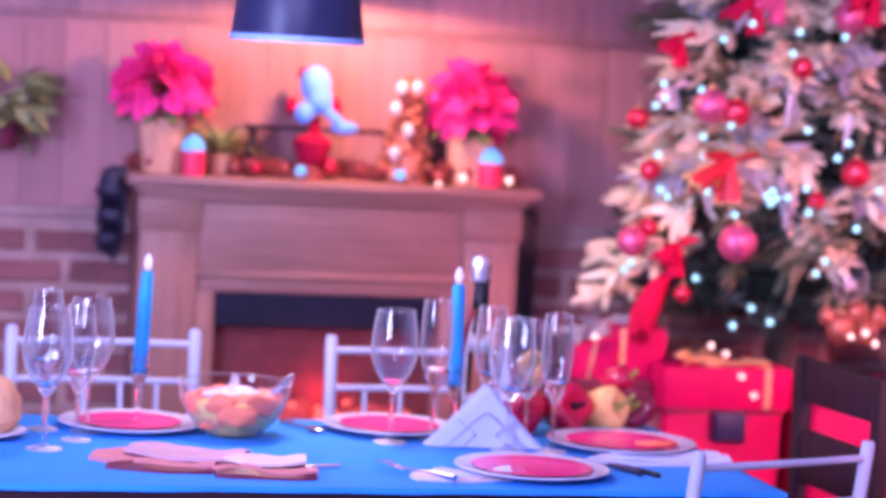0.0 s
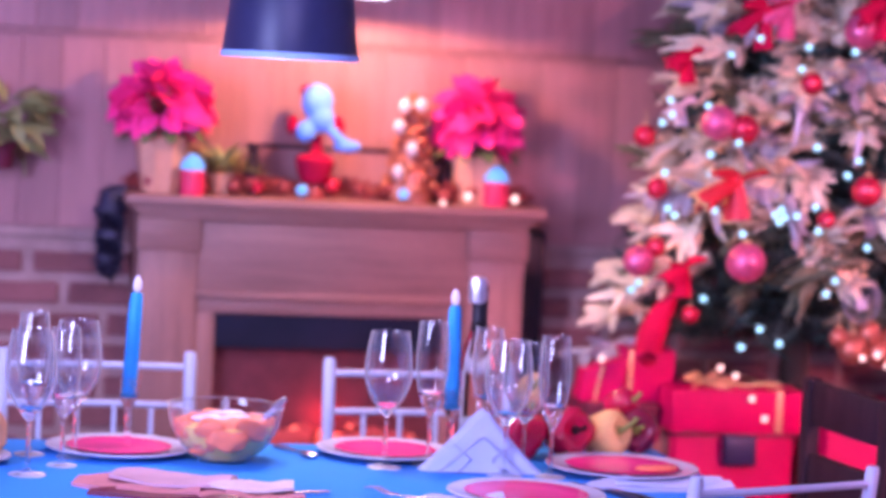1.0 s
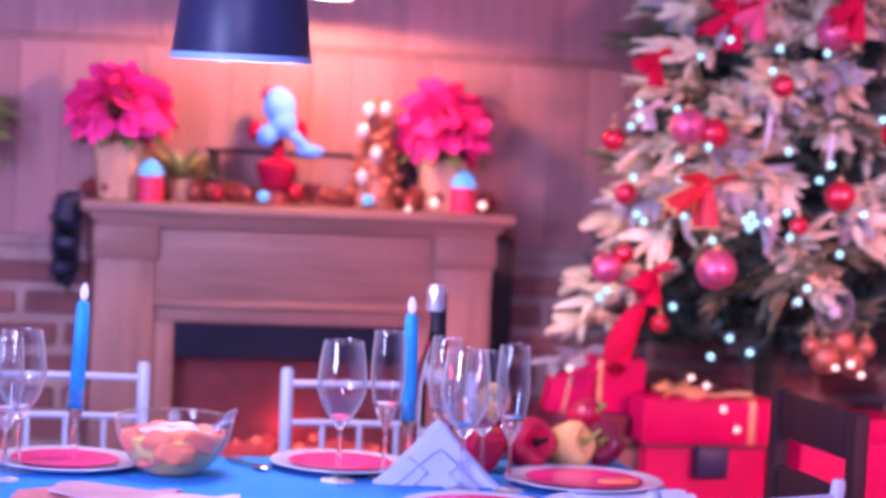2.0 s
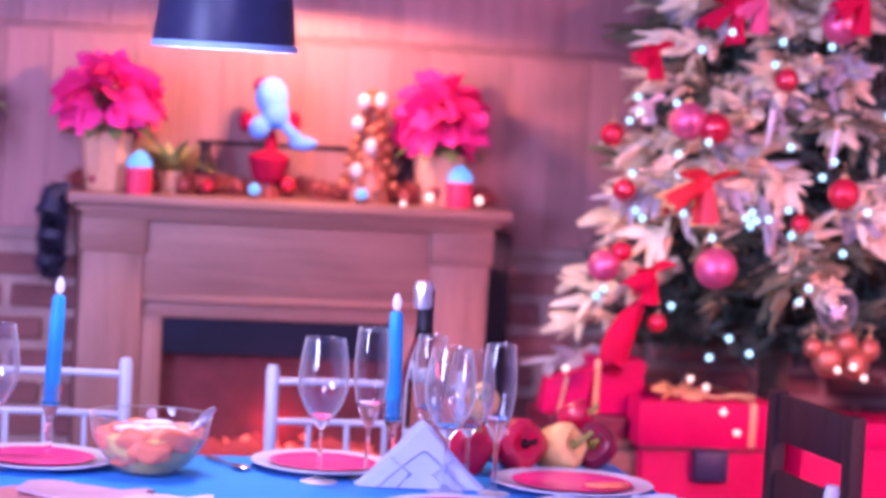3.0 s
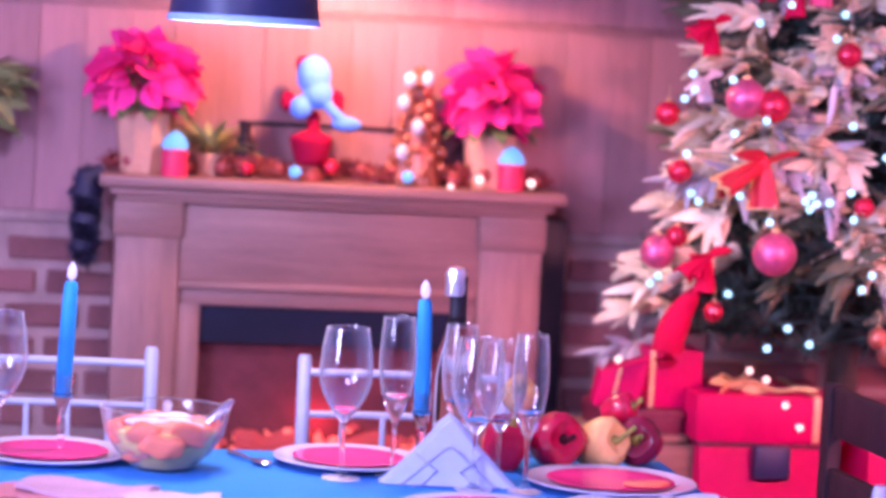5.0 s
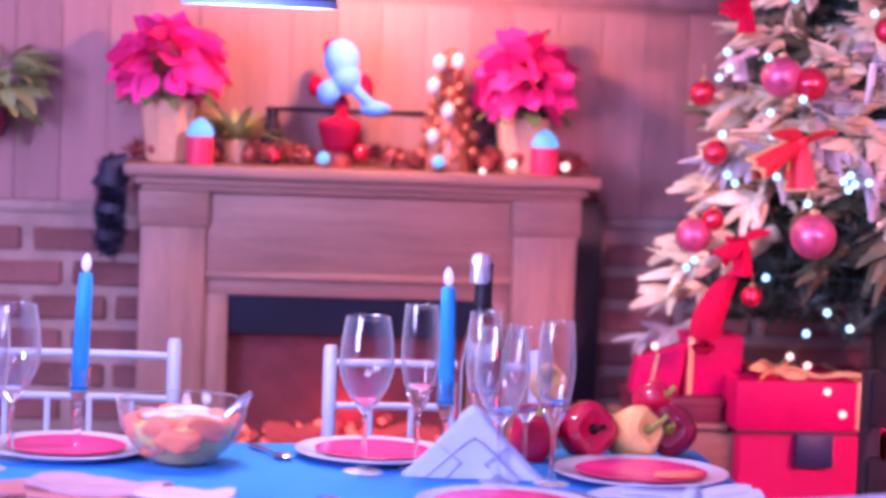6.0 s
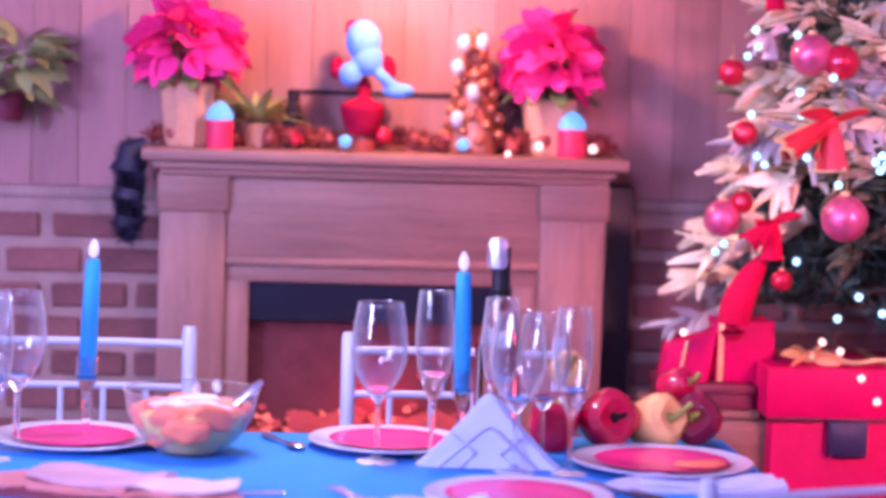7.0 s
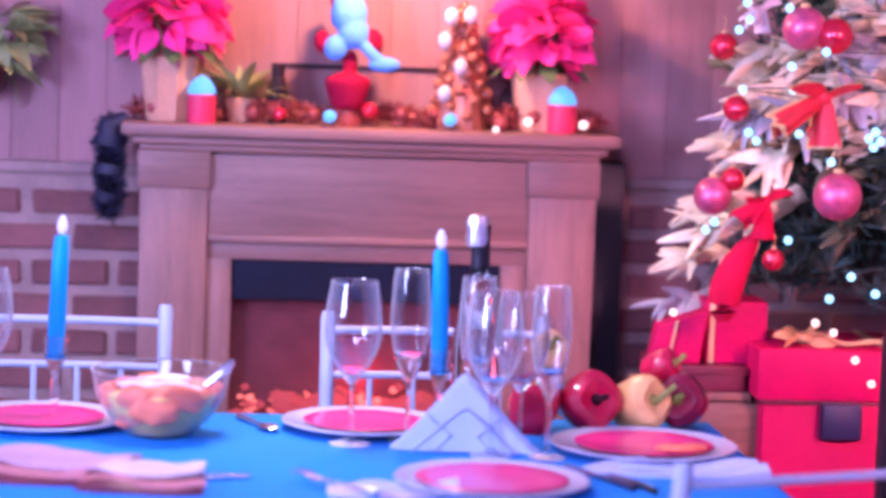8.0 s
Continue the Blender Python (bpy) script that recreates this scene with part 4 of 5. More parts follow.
# ---- white chairs ----
def white_chair(x, y, turn, w=0.40, top_z=0.915, group="white chairs round the table", lean=0.0, label="white painted slender banquet chair standing at the table"):
    c = thing("dining_chair", (x, y, 0), label, "chair", group, turn=turn)
    h = w / 2 - 0.012
    for s in (-1, 1):
        part("back_post", tube([(s * h, 0.0, 0.0), (s * h, 0.0, 0.46), (s * h, 0.012, 0.70), (s * h, 0.030, top_z - 0.012), (s * h, 0.0305, top_z)], 0.0135, 12,
                               taper=[0.9, 1.1, 1.0, 1.05, 0.85]), CHAIRPAINT, c)
        part("front_leg", tube([(s * h, -0.37, 0.0), (s * h, -0.37, 0.445)], 0.0145, 12, taper=[0.8, 1.1]), CHAIRPAINT, c)
        part("side_stretcher", tube([(s * h, -0.37, 0.20), (s * h, 0.0, 0.20)], 0.009, 8), CHAIRPAINT, c)
    for dz, rr in ((0.034, 0.0075), (0.118, 0.0070)):
        z = top_z - dz
        yy = 0.030 - 0.018 * (dz / 0.2)
        part("back_rail", tube([(-h, yy, z), (-h * 0.4, yy + 0.010, z + 0.001), (h * 0.4, yy + 0.010, z + 0.001), (h, yy, z)], rr, 8), CHAIRPAINT, c)
    part("back_rail", tube([(-h, 0.008, 0.62), (h, 0.008, 0.62)], 0.0085, 8), CHAIRPAINT, c)
    for k in range(4):
        xx = -h + 2 * h * (k + 1) / 5
        part("spindle", tube([(xx, 0.010, 0.62), (xx, 0.028, top_z - 0.118)], 0.0060, 8), CHAIRPAINT, c)
    part("front_stretcher", tube([(-h, -0.37, 0.26), (h, -0.37, 0.26)], 0.009, 8), CHAIRPAINT, c)
    part("seat", box(-h - 0.015, h + 0.015, -0.395, 0.015, 0.44, 0.462, 0.008), CHAIRPAINT, c)
    part("cushion", box(-h, h, -0.385, -0.015, 0.463, 0.495, 0.014, segs=3), NAPKIN, c)
    return c


first = white_chair(-0.603, -0.480, 0, 0.43, 0.905)
copy_thing(first, pose(0.106, -0.528, 0, 0, 0, -2))
white_chair(0.570, -1.515, 200, 0.455, 0.840, label="white painted slender chair with its back towards the room")


# ---- dark wooden chair ----
def dark_chair(x, y, turn):
    c = thing("wooden_chair", (x, y, 0), "dark brown wooden chair with broad back slats", "chair", turn=turn)
    h = 0.18
    for s in (-1, 1):
        part("back_post", box(s * h - 0.019, s * h + 0.019, -0.015, 0.017, 0, 0.940, 0.005), DARKWOOD, c)
        part("front_leg", box(s * h - 0.018, s * h + 0.018, -0.235, -0.200, 0, 0.44, 0.005), DARKWOOD, c)
    for z0, z1 in ((0.842, 0.936), (0.665, 0.782), (0.53, 0.585)):
        part("back_slat", box(-h + 0.020, h - 0.020, -0.007, 0.011, z0, z1, 0.005), DARKWOOD, c)
    part("seat", box(-h - 0.02, h + 0.02, -0.24, 0.02, 0.442, 0.470, 0.008), DARKWOOD, c)
    for s in (-1, 1):
        part("stretcher", box(s * h - 0.01, s * h + 0.01, -0.200, -0.015, 0.20, 0.23, 0.003), DARKWOOD, c)


dark_chair(0.880, -1.100, -86)

# pink upholstered stool behind the table's end
st = thing("pouffe", (0.668, -0.385, 0), "round pink upholstered stool by the gifts", "stool")
part("cushion", lathe([(0, 0.36), (0.086, 0.36), (0.096, 0.38), (0.098, 0.53), (0.088, 0.570), (0.05, 0.590), (0, 0.595)], 32), PINKCLOTH, st)
for k in range(4):
    a = math.radians(45 + 90 * k)
    part("leg", tube([(0.075 * math.cos(a), 0.075 * math.sin(a), 0), (0.065 * math.cos(a), 0.065 * math.sin(a), 0.362)], 0.013, 10, taper=[0.7, 1.1]), DARKWOOD, st)


# ---- gifts ----
def gift_chest():
    g = thing("gift_box", (0.925, -0.16, 0), "tall red gift chest with an overhanging lid and dark clasp", "gift box")
    part("body", box(-0.143, 0.155, -0.135, 0.125, 0, 0.728, 0.006), REDBOX, g)
    part("lid", box(-0.160, 0.172, -0.152, 0.140, 0.724, 0.829, 0.008), REDBOX, g)
    # maroon strip paints the shadow in the gap under the lid
    part("lid_shadow_strip", box(-0.150, 0.160, -0.145, 0.132, 0.716, 0.7245, 0.001), MAROON, g, "dark shadow gap strip under the lid")
    part("clasp", box(-0.030, 0.050, -0.172, -0.136, 0.650, 0.722, 0.006), NAVY, g, "dark navy clasp")
    part("ribbon", box(0.100, 0.114, -0.1560, -0.150, 0.730, 0.828, 0.001), GOLD, g, "gold ribbon")
    part("ribbon", box(0.100, 0.114, -0.1545, 0.138, 0.8285, 0.8315, 0.001), GOLD, g, "gold ribbon")
    knot = Vector((-0.062, -0.105, 0.846))
    bow = part("bow", ball(0.016, knot, (1.2, 0.9, 0.8)), GOLD, g, "gold ribbon bow")
    for k, (deg, up, long) in enumerate(((165, 0.30, 0.062), (140, 0.75, 0.048), (20, 0.45, 0.058), (60, 0.95, 0.040), (200, -0.12, 0.060), (-12, -0.05, 0.066))):
        w = (math.cos(math.radians(deg)), -0.35, up)
        part("loop" if k < 4 else "tail", leaf(long, 0.034, 0.004, 0.30, None, aim(knot, w, 20 * (k - 2), 1)), GOLD, bow)
    strand = [(-0.062 + 0.017 * j, -0.110 - 0.004 * j, 0.844 + 0.012 * math.sin(0.9 * j) * (1 - j / 11)) for j in range(11)]
    part("strand", tube(strand, 0.0055, 6, taper=[1.2, 1, 0.8, 1.1, 0.9, 1, 0.8, 1.1, 1, 0.9, 0.8]), GOLD, g, "curling gold ribbon end")


gift_chest()
rb = thing("plain_gift_box", (1.270, -0.265, 0), "plain tall red gift box behind the dark chair", "gift box")
part("body", box(-0.135, 0.150, -0.100, 0.090, 0, 0.740, 0.006), REDBOX, rb)
part("lid", box(-0.142, 0.157, -0.107, 0.097, 0.7402, 0.800, 0.006), REDBOX, rb)
cr = thing("wooden_crate", (0.700, -0.125, 0), "brown wooden crate under the gifts", "crate")
for k in range(6):
    part("slat", box(-0.135, 0.118, -0.120, -0.104, 0.01 + 0.118 * k, 0.118 + 0.118 * k, 0.004), CRATE, cr)
part("side", box(-0.135, -0.119, -0.103, 0.12, 0.0, 0.71, 0.003), CRATE, cr)
part("side", box(0.056, 0.066, -0.103, 0.12, 0.0, 0.71, 0.003), CRATE, cr)
part("lid", box(-0.145, 0.068, -0.126, 0.125, 0.7105, 0.728, 0.004), CRATE, cr)
mb = thing("flat_gift_box", (0.695, -0.155, 0.7282), "flat maroon gift box lying on the crate", "gift box")
part("body", box(-0.118, 0.062, -0.085, 0.12, 0, 0.044, 0.004), MAROON, mb)
part("lid", box(-0.122, 0.066, -0.089, 0.124, 0.032, 0.052, 0.004), MAROON, mb)
gb = thing("gift_parcel", (0.738, -0.135, 0.7804), "square red gift parcel with a gold ribbon", "gift box")
part("body", box(-0.058, 0.066, -0.068, 0.075, 0, 0.128, 0.005), REDBOX, gb)
part("ribbon", box(-0.053, -0.042, -0.0715, -0.0685, 0.001, 0.127, 0.0008), GOLD, gb, "gold ribbon")
sk = thing("small_gift_box", (0.622, -0.155, 0.7804), "small red gift with a sloping top and gold ribbon", "gift box", turn=-8)
bm = box(-0.052, 0.052, -0.060, 0.055, 0, 0.110, 0.006, segs=3)
for v in bm.verts:
    if v.co.z > 0.05:
        v.co.z -= 0.34 * (0.052 - v.co.x)
        v.co.x += 0.012 + 0.004 * math.sin(60 * v.co.y)
part("body", bm, REDBOX, sk)
part("ribbon", tube([(-0.012, -0.063, 0.002), (-0.004, -0.063, 0.045), (0.004, -0.062, 0.088)], 0.003, 6), GOLD, sk, "gold ribbon")

# ---- the tree ----
AX, AY = 1.17, -0.04


def reach(z):
    pts = ((0.60, 0.43), (0.80, 0.61), (0.95, 0.63), (1.22, 0.575), (1.42, 0.51), (1.70, 0.44), (2.10, 0.29), (2.45, 0.12), (2.6, 0.02))
    for (z0, r0), (z1, r1) in zip(pts, pts[1:]):
        if z <= z1:
            return r0 + (r1 - r0) * (z - z0) / (z1 - z0)
    return 0.02


def lobe(length, width, into, m, r):
    """One thick flocked finger along +y."""
    bm = bmesh.new()
    n, k = 5, 6
    rings = []
    for i in range(n + 1):
        t = i / n
        w = width * 0.5 * (0.30 + 0.95 * math.sin(math.pi * (0.12 + 0.80 * t))) * (1 - 0.55 * t * t)
        z = -0.22 * length * t * t
        rings.append([bm.verts.new((w * math.cos(2 * math.pi * q / k) * r.uniform(0.8, 1.2), length * t, z + 0.55 * w * math.sin(2 * math.pi * q / k))) for q in range(k)])
    for a, b in zip(rings, rings[1:]):
        for q in range(k):
            bm.faces.new((a[q], a[(q + 1) % k], b[(q + 1) % k], b[q]))
    bm.faces.new(rings[-1])
    bmesh.ops.recalc_face_normals(bm, faces=list(bm.faces))
    bm.transform(m)
    return merged(into, bm)


def spray_mesh(seed, mat):
    """A spray: a stem with fingers on both sides."""
    r = random.Random(seed)
    bm = tube([(0, 0, 0), (0, 0.08, -0.004), (0, 0.13, -0.014)], 0.006, 6, taper=[1, 0.9, 0.5])
    for k in range(15):
        t = k / 14
        s = -1 if k % 2 else 1
        y = 0.02 + 0.11 * t
        spread = 74 - 58 * t + r.uniform(-22, 22)
        m = Matrix.Translation((0, y, -0.010 * t)) @ pose(0, 0, 0, r.uniform(-42, 34), r.uniform(-60, 60), -s * spread if k < 14 else r.uniform(-8, 8))
        lobe(r.uniform(0.045, 0.112), r.uniform(0.018, 0.040), bm, m, r)
    return finish("flocked_spray", bm, mat)


def build_tree():
    r = random.Random(21)
    t = thing("christmas_tree", (AX, AY, 0), "flocked white and dark green decorated Christmas tree", "tree")
    part("stand", lathe([(0, 0), (0.068, 0), (0.066, 0.03), (0.055, 0.06), (0.05, 0.14), (0, 0.14)], 24), BLACK, t)
    part("trunk", tube([(0, 0, 0.1), (0, 0, 1.2), (0, 0, 2.2), (0, 0, 2.58)], 0.035, 10, taper=[1.2, 1.0, 0.5, 0.15]), BARK, t)
    # dark inner needles on limbs
    bm, limbs = bmesh.new(), bmesh.new()
    for k in range(260):
        z = 0.93 + 1.61 * (k / 260) ** 1.25
        a = 2.399 * k
        q = reach(z) * r.uniform(0.66, 0.80)
        end = Vector((q * math.cos(a), q * math.sin(a), z - 0.10 * q * (z > 1.1)))
        if end.y + AY > WALL_Y - 0.06:
            end *= max(0.15, (WALL_Y - 0.06 - AY) / end.y)
            end.z = z
        if k % 2 == 0:
            tube([(0, 0, z), end * 0.5 + Vector((0, 0, z * 0.5)), end], 0.006, 5, limbs, taper=[1, 0.7, 0.3])
        for _ in range(120):
            u = r.random() ** 0.6
            p = Vector((0, 0, z)).lerp(end, u)
            w = (end.normalized() * 0.6 + Vector((r.gauss(0, 0.7), r.gauss(0, 0.7), r.gauss(0, 0.6)))).normalized() * r.uniform(0.035, 0.085)
            if (p + w).y + AY > WALL_Y - 0.015:
                continue
            side = w.cross(Vector((r.gauss(0, 1), r.gauss(0, 1), r.gauss(0, 1)))).normalized() * 0.0050
            bm.faces.new([bm.verts.new(p - side), bm.verts.new(p + side), bm.verts.new(p + w)])
    part("limb_frame", limbs, BARK, t)
    tagged(part("needles", bm, NEEDLE, t, "dark green needles", smooth=False), kind="stuff")
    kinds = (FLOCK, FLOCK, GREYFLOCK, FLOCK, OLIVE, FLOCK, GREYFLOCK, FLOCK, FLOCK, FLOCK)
    sprays = [spray_mesh(s, mat) for s, mat in enumerate(kinds)]
    n, rest = 0, {mat: bmesh.new() for mat in (FLOCK, GREYFLOCK, OLIVE)}
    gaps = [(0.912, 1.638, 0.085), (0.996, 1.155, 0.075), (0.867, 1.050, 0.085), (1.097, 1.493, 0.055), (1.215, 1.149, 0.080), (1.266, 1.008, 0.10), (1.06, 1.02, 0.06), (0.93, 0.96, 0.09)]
    for k in range(1150):
        z = 0.80 + 1.68 * (k + 0.5) / 1150
        a = 2.399 * k * 1.0 + r.uniform(-0.2, 0.2)
        z += r.uniform(-0.05, 0.05)
        q = max(0.03, reach(z) * r.uniform(0.82, 1.01) - 0.225)
        place = Vector((q * math.cos(a), q * math.sin(a), z))
        way = Vector((math.cos(a + r.uniform(-0.5, 0.5)), math.sin(a + r.uniform(-0.5, 0.5)), r.uniform(-0.45, 0.30))).normalized()
        if place.y + AY + 0.2 > WALL_Y:
            continue
        if z < 1.0 and place.x > -0.50 and place.x < 0.12 and place.y < -0.02 or z < 1.07 and -0.36 < place.x < -0.10 and place.y < -0.1:
            continue
        if (place - Vector((-0.42, -0.24, 0.98))).length < 0.15 or noise.noise(place * 5.5) < (0.14 if z < 1.18 and place.x > -0.28 else 0.0):
            continue
        tip, pick = place + way * 0.10, k % 10
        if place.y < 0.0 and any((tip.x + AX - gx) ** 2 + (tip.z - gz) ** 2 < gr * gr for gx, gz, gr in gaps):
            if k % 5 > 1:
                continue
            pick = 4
        m = aim(place, way, r.uniform(-35, 35), r.uniform(0.80, 1.20))
        if n < 285 and z < 1.86 and place.x < 0.22 and place.y < 0.0:
            n += 1
            part("flocked_spray", sprays[pick], None, t, m=m)
        else:
            extra = bmesh.new()
            extra.from_mesh(sprays[pick])
            extra.transform(m)
            merged(rest[kinds[pick]], extra)
    for k, (x, y, z) in enumerate(((0.645, -0.22, 1.44), (0.660, -0.26, 1.355), (0.590, -0.20, 1.225), (0.615, -0.26, 1.285), (0.640, -0.30, 1.13), (0.575, -0.20, 1.055),
                                   (0.535, -0.15, 0.985), (0.520, -0.10, 0.905), (0.690, -0.22, 1.53), (0.715, -0.22, 1.64), (0.745, -0.20, 1.72))):
        place = Vector((x - AX + 0.216, y - AY + 0.015, z + r.uniform(-0.02, 0.03)))
        part("flocked_spray", sprays[(0, 1, 3, 2)[k % 4]], None, t, m=aim(place, (-1, -0.12, r.uniform(-0.25, 0.2)), r.uniform(-35, 35), 0.95))
    for mat, more in rest.items():
        tagged(part("upper_flocking" if mat != OLIVE else "upper_foliage", more, mat, t), kind="stuff")


build_tree()


def hung_ball(name, x, y, z, r, mat, label, squash=1.0):
    o = thing(name, (x, y, z), label, "ornament", "ornaments on the tree")
    part("ball", ball(r, (0, 0, 0), (1, 1, squash), detail=3), mat, o)
    part("cap", lathe([(0, r * squash * 0.96), (r * 0.22, r * squash * 0.94), (r * 0.22, r * squash * 1.12), (0, r * squash * 1.14)], 12), GOLD, o)
    part("hook", tube([(0, 0, r * squash * 1.12), (0.003, 0.004, r * squash * 1.12 + 0.02), (0, 0.014, r * squash * 1.12 + 0.028)], 0.001, 5), GOLD, o)


for x, y, z, r, mat, label in (
    (0.800, -0.420, 1.462, 0.043, PINKGLOSS, "shiny rose pink bauble hanging on the tree"),
    (0.855, -0.440, 1.450, 0.036, REDGLOSS, "shiny red bauble hanging on the tree"),
    (0.680, -0.245, 1.420, 0.028, REDGLOSS, "shiny red bauble hanging on the tree"),
    (0.700, -0.300, 1.300, 0.027, REDGLOSS, "shiny red bauble hanging on the tree"),
    (0.868, -0.470, 1.146, 0.047, PINKGLOSS, "large rose pink bauble hanging on the tree"),
    (0.655, -0.330, 1.130, 0.038, PINKGLOSS, "large rose pink bauble hanging on the tree"),
    (0.690, -0.345, 1.165, 0.024, REDGLOSS, "shiny red bauble hanging on the tree"),
    (0.990, -0.500, 1.563, 0.027, REDGLOSS, "shiny red bauble hanging on the tree"),
    (1.118, -0.555, 1.325, 0.036, REDGLOSS, "shiny red bauble hanging on the tree"),
    (0.830, -0.450, 1.265, 0.024, REDGLOSS, "shiny red bauble hanging on the tree"),
    (1.030, -0.540, 1.255, 0.022, REDGLOSS, "shiny red bauble hanging on the tree"),
    (1.115, -0.480, 1.690, 0.045, PINKGLOSS, "large rose pink bauble hanging on the tree"),
    (0.765, -0.400, 1.015, 0.022, REDGLOSS, "shiny red bauble hanging on the tree"),
    (1.240, -0.560, 1.470, 0.036, REDGLOSS, "shiny red bauble hanging on the tree"),
    (1.285, -0.570, 1.150, 0.040, PINKGLOSS, "large rose pink bauble hanging on the tree"),
):
    hung_ball("bauble", x, y, z, r, mat, label)
hung_ball("glass_bauble", 1.120, -0.560, 1.075, 0.043, THINGLASS, "clear glass bauble hanging on the tree", 1.25)
st = thing("star_ornament", (1.120, -0.560, 1.048), "small white star inside a clear glass bauble", "ornament")
part("star", lathe([(0, -0.003), (0.022, 0), (0, 0.003)], 10, lambda a, q, z: 1.0 if round(a / (math.pi / 5)) % 2 else 0.5, m=pose(0, 0, 0.018, 90, 0, 0)), PEARL, st)
for x, y, z in ((0.952, -0.520, 1.452), (1.085, -0.560, 1.415)):
    ic = thing("icicle_ornament", (x, y, z), "slim white icicle ornament hanging on the tree", "ornament", "ornaments on the tree")
    part("icicle", tube([(0.006, 0, 0.045), (0.003, 0, 0.01), (-0.004, 0, -0.035)], 0.0085, 10, taper=[0.9, 1.0, 0.35]), PEARL, ic)
    part("hook", tube([(0.006, 0, 0.044), (0.006, 0.010, 0.058)], 0.001, 5), GOLD, ic)
for x, z, r in ((1.120, 0.958, 0.034), (1.185, 0.950, 0.030), (1.160, 0.995, 0.028), (1.085, 0.985, 0.022), (1.215, 0.985, 0.024)):
    hung_ball("gold_bauble", x, -0.520, z, r, BRONZE, "bronze gold bauble hanging low on the tree", 1.1)


def ribbon_tail(length, width, m):
    """A ribbon end along +y that widens to a straight cut."""
    bm = box(-0.5, 0.5, 0, 1, -0.004, 0.004, 0)
    bmesh.ops.subdivide_edges(bm, edges=list(bm.edges), cuts=4, use_grid_fill=True)
    for v in bm.verts:
        f = v.co.y
        wide = width * (0.22 + 0.78 * f ** 0.6)
        v.co = Vector((v.co.x * wide, length * f * (1 - 0.10 * abs(v.co.x)), v.co.z + 0.14 * wide * math.cos(5.5 * v.co.x) - 0.12 * length * f * f))
    bm.transform(m)
    return bm


def bow(x, y, z, size, turn, mat, label, seed):
    r = random.Random(seed)
    b = thing("ribbon_bow", (x, y, z), label, "bow", "red bows on the tree", turn=turn)
    part("knot", ball(size * 0.13, (0, -0.008, 0), (1, 0.8, 1.1)), mat, b)
    for k, ang in enumerate((212, 32, 262, 168, 198)):
        a = math.radians(ang + r.uniform(-8, 8))
        m = aim((0, 0, 0), (math.cos(a), -0.22 - 0.06 * (k % 2), math.sin(a)), r.uniform(-30, 30), 1)
        long, wide = size * r.uniform(0.85, 1.1) * (0.75 if k in (1, 3) else 1.1), size * 0.66
        loop = k in (1, 3)
        part("loop" if loop else "tail", leaf(long, wide, 0.008, 0.10, None, m) if loop else ribbon_tail(long, wide, m), mat, b)
        if mat == BOWRED:
            back = pose(0, 0.009, 0) @ m
            part("gold_edge", leaf(long * 1.07, wide * 1.14, 0.004, 0.10, None, back) if loop else ribbon_tail(long * 1.06, wide * 1.14, back), GOLD, b, "gold ribbon edge")


bow(0.832, -0.475, 1.335, 0.100, 0, BOWRED, "large red ribbon bow with gold edges on the tree", 1)
bow(0.745, -0.400, 1.130, 0.070, 10, REDFELT, "red felt star bow on the tree", 2)
bow(0.890, -0.440, 1.725, 0.095, 0, REDFELT, "red ribbon bow high on the tree", 3)
bow(0.950, -0.430, 1.745, 0.080, 0, PINKCLOTH, "rose red ribbon bow high on the tree", 9)
bow(0.730, -0.370, 1.615, 0.060, 20, REDFELT, "red ribbon bow on the upper tree", 4)
bow(1.150, -0.520, 1.760, 0.080, 0, REDFELT, "red ribbon bow high on the tree", 5)
bow(0.735, -0.330, 1.50, 0.050, 20, CREAM, "cream ribbon bow on the tree", 6)
stk = thing("red_stocking", (0.690, -0.300, 0.905), "red felt stocking hanging at the tree's edge above the parcels", "stocking")
curve = [(0.050 - 0.062 * math.sin(1.75 * j / 11), -0.065, 0.156 - 0.172 * (j / 11) ** 1.1) for j in range(12)]
part("sock", tube(curve, 0.033, 16, taper=[0.22, 0.45, 0.62, 0.74, 0.84, 0.92, 0.98, 1.0, 1.0, 0.96, 0.80, 0.40]), REDFELT, stk)


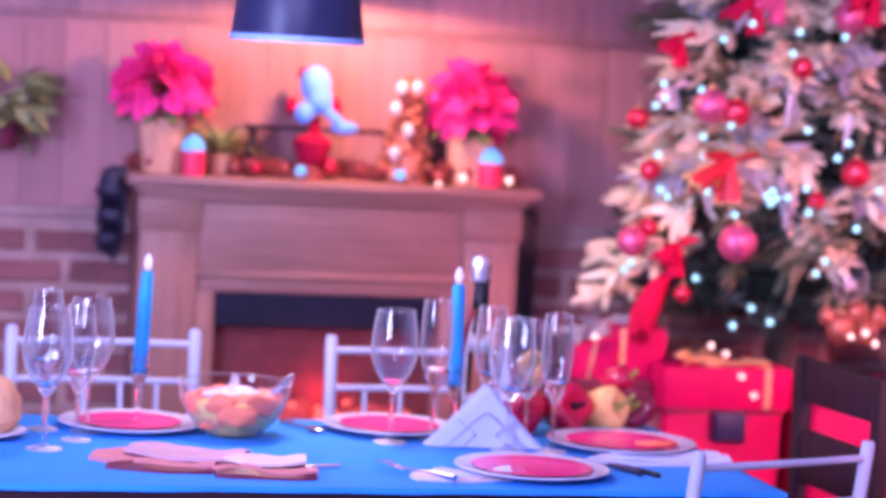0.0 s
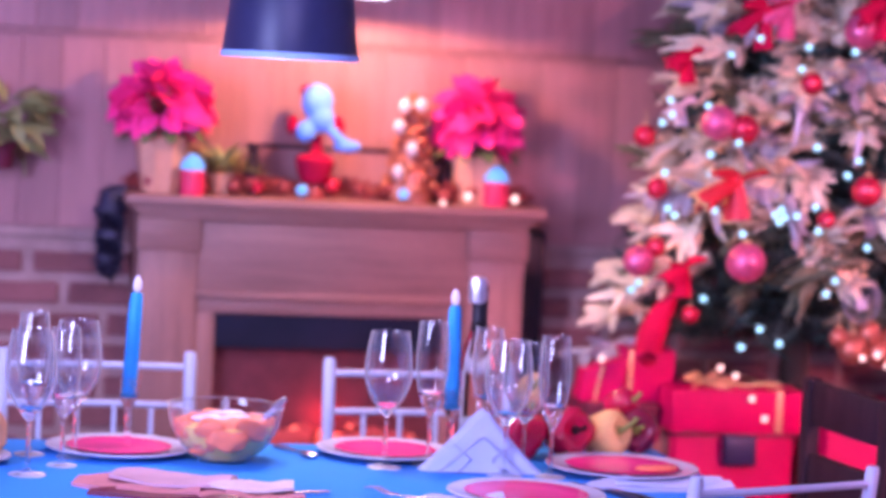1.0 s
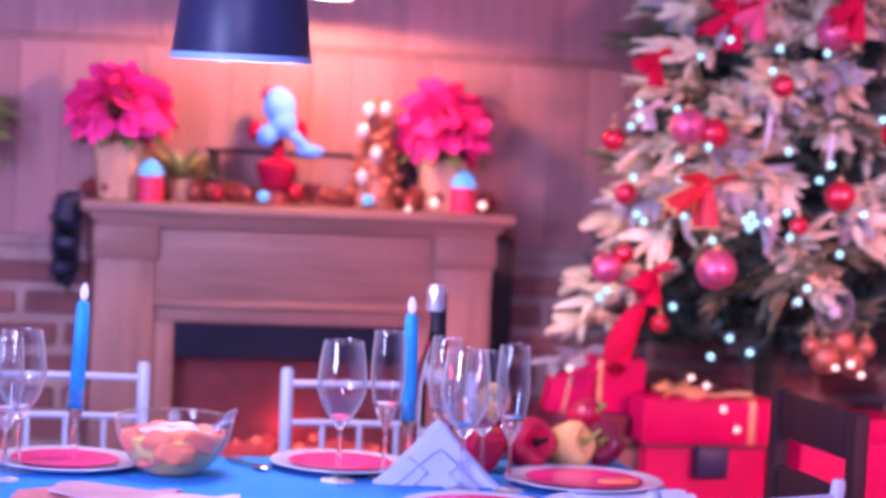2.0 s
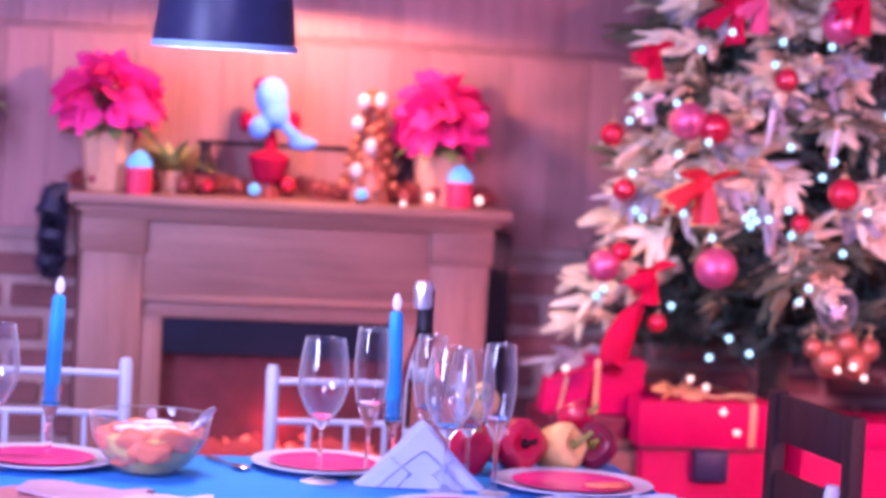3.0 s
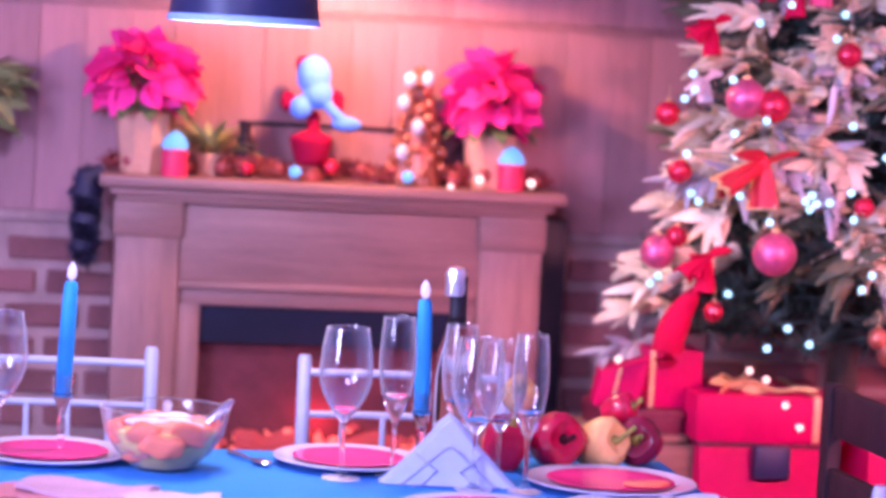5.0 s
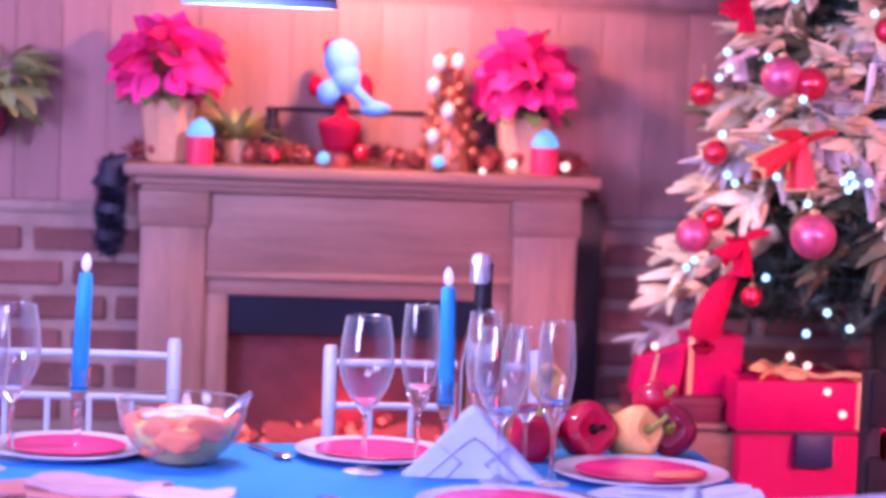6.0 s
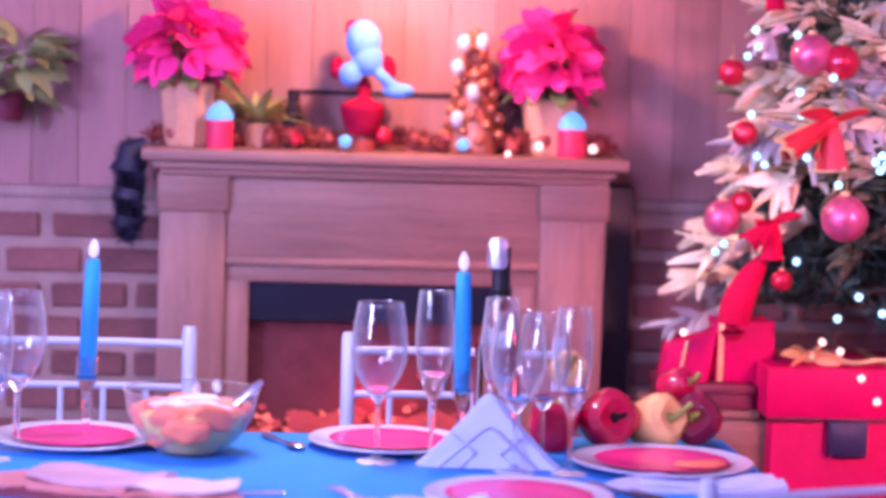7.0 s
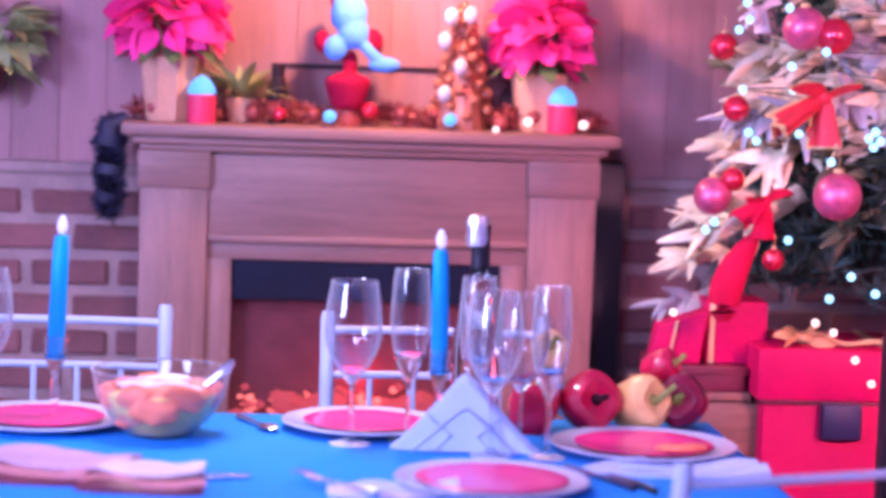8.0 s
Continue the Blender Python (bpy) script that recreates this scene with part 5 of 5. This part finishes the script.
# ---- fairy lights ----
fl = thing("fairy_lights", (0, 0, 0), "string of small pale blue glowing lights on the tree", "lights")
bulb = finish("bulb", ball(0.0085, detail=2), FAIRY)
warm = finish("bulb", ball(0.0080, detail=2), WARMFAIRY)
spots = [(0.722, -0.300, 1.256), (0.845, -0.470, 1.275), (0.845, -0.480, 1.213), (0.668, -0.275, 1.076), (0.788, -0.400, 1.055), (0.735, -0.315, 1.240), (0.792, -0.43, 1.262),
         (0.905, -0.52, 1.262), (0.915, -0.53, 1.275), (0.925, -0.53, 1.258), (0.912, -0.53, 1.246), (0.950, -0.54, 1.262), (0.700, -0.34, 1.508), (0.706, -0.34, 1.475), (0.690, -0.32, 1.455),
         (0.765, -0.42, 1.500), (0.770, -0.44, 1.390), (0.650, -0.28, 1.060), (0.885, -0.52, 1.000), (0.850, -0.50, 0.955), (0.930, -0.53, 0.970), (1.050, -0.58, 1.360), (1.075, -0.58, 1.395),
         (1.000, -0.55, 1.230), (0.990, -0.55, 1.285), (1.040, -0.57, 1.120), (1.020, -0.57, 1.090), (0.870, -0.45, 1.660), (0.970, -0.50, 1.645), (0.955, -0.50, 1.595), (1.070, -0.53, 1.640),
         (0.830, -0.46, 1.420), (1.100, -0.60, 1.200), (1.150, -0.60, 1.290), (0.985, -0.55, 1.420), (0.820, -0.40, 1.620), (1.190, -0.58, 1.500), (1.240, -0.59, 1.350), (1.260, -0.6, 1.05),
         (0.700, -0.33, 1.340), (0.780, -0.42, 1.345)]
for i, (x, y, z) in enumerate(spots):
    part("bulb", bulb, None, fl, m=pose(x, y - 0.02, z))
for x, y, z in ((0.870, -0.335, 0.885), (0.905, -0.345, 0.868), (0.955, -0.330, 0.812), (0.990, -0.330, 0.765), (1.120, -0.585, 0.945), (1.150, -0.60, 0.955), (0.705, -0.250, 0.925), (1.180, -0.59, 0.93), (0.60, -0.26, 0.89)):
    part("bulb", warm, None, fl, "warm white bulb", m=pose(x, y, z))
wire = sorted(spots, key=lambda s: -s[2])
part("cable", tube([(x + 0.004, y + 0.065, z) for x, y, z in wire], 0.0011, 5), NEEDLE, fl)

# ---- bricks and planks of the wall ----
brick_meshes = []
for s in range(4):
    q = random.Random(100 + s)
    bm = box(-0.080, 0.080, -0.012, 0.010, -0.0255, 0.0255, 0.005, segs=1)
    for v in bm.verts:
        v.co += Vector((q.uniform(-1, 1) * 0.003, q.uniform(-1, 1) * 0.002, q.uniform(-1, 1) * 0.0025))
    brick_meshes.append(finish("brick", bm, BRICK, smooth=False))
k = 0
for row in range(14):
    z = 0.055 + 0.0755 * row
    for col in range(-8, 10):
        x = col * 0.184 + (0.092 if row % 2 else 0) + 0.02
        if -0.42 < x < 0.42 or x < -1.35 or x > 1.62:
            continue
        k += 1
        part("brick", brick_meshes[k % 4], None, wall_north, m=pose(x + rng.uniform(-0.004, 0.004), WALL_Y + 0.012, z, 0, rng.uniform(-0.8, 0.8), 180 * (k % 2)))
dado = solo("dado_rail", box(-3.2, 3.2, WALL_Y - 0.004, WALL_Y + 0.012, 1.098, 1.122, 0.003), MORTAR, "pale ledge capping the brick part of the wall", "trim", kind="structure")
solo("plank_joint", box(-3.2, 3.2, WALL_Y + 0.002, WALL_Y + 0.013, 1.586, 1.600, 0.002), PLANK, "narrow joint between the two rows of planks", "trim", kind="structure")
low = finish("plank", box(-0.0497, 0.0497, -0.010, 0.010, 1.123, 1.585, 0.0014, segs=1), PLANK, smooth=False)
high = finish("plank", box(-0.0497, 0.0497, -0.010, 0.010, 1.601, 2.799, 0.0014, segs=1), PLANK, smooth=False)
for k in range(-22, 23):
    part("plank", low, None, wall_north, m=pose(0.1 * k, WALL_Y + 0.0015 + rng.uniform(-0.002, 0.002), 0))
    part("plank", high, None, wall_north, m=pose(0.1 * k + 0.03, WALL_Y + 0.0015 + rng.uniform(-0.002, 0.002), 0))
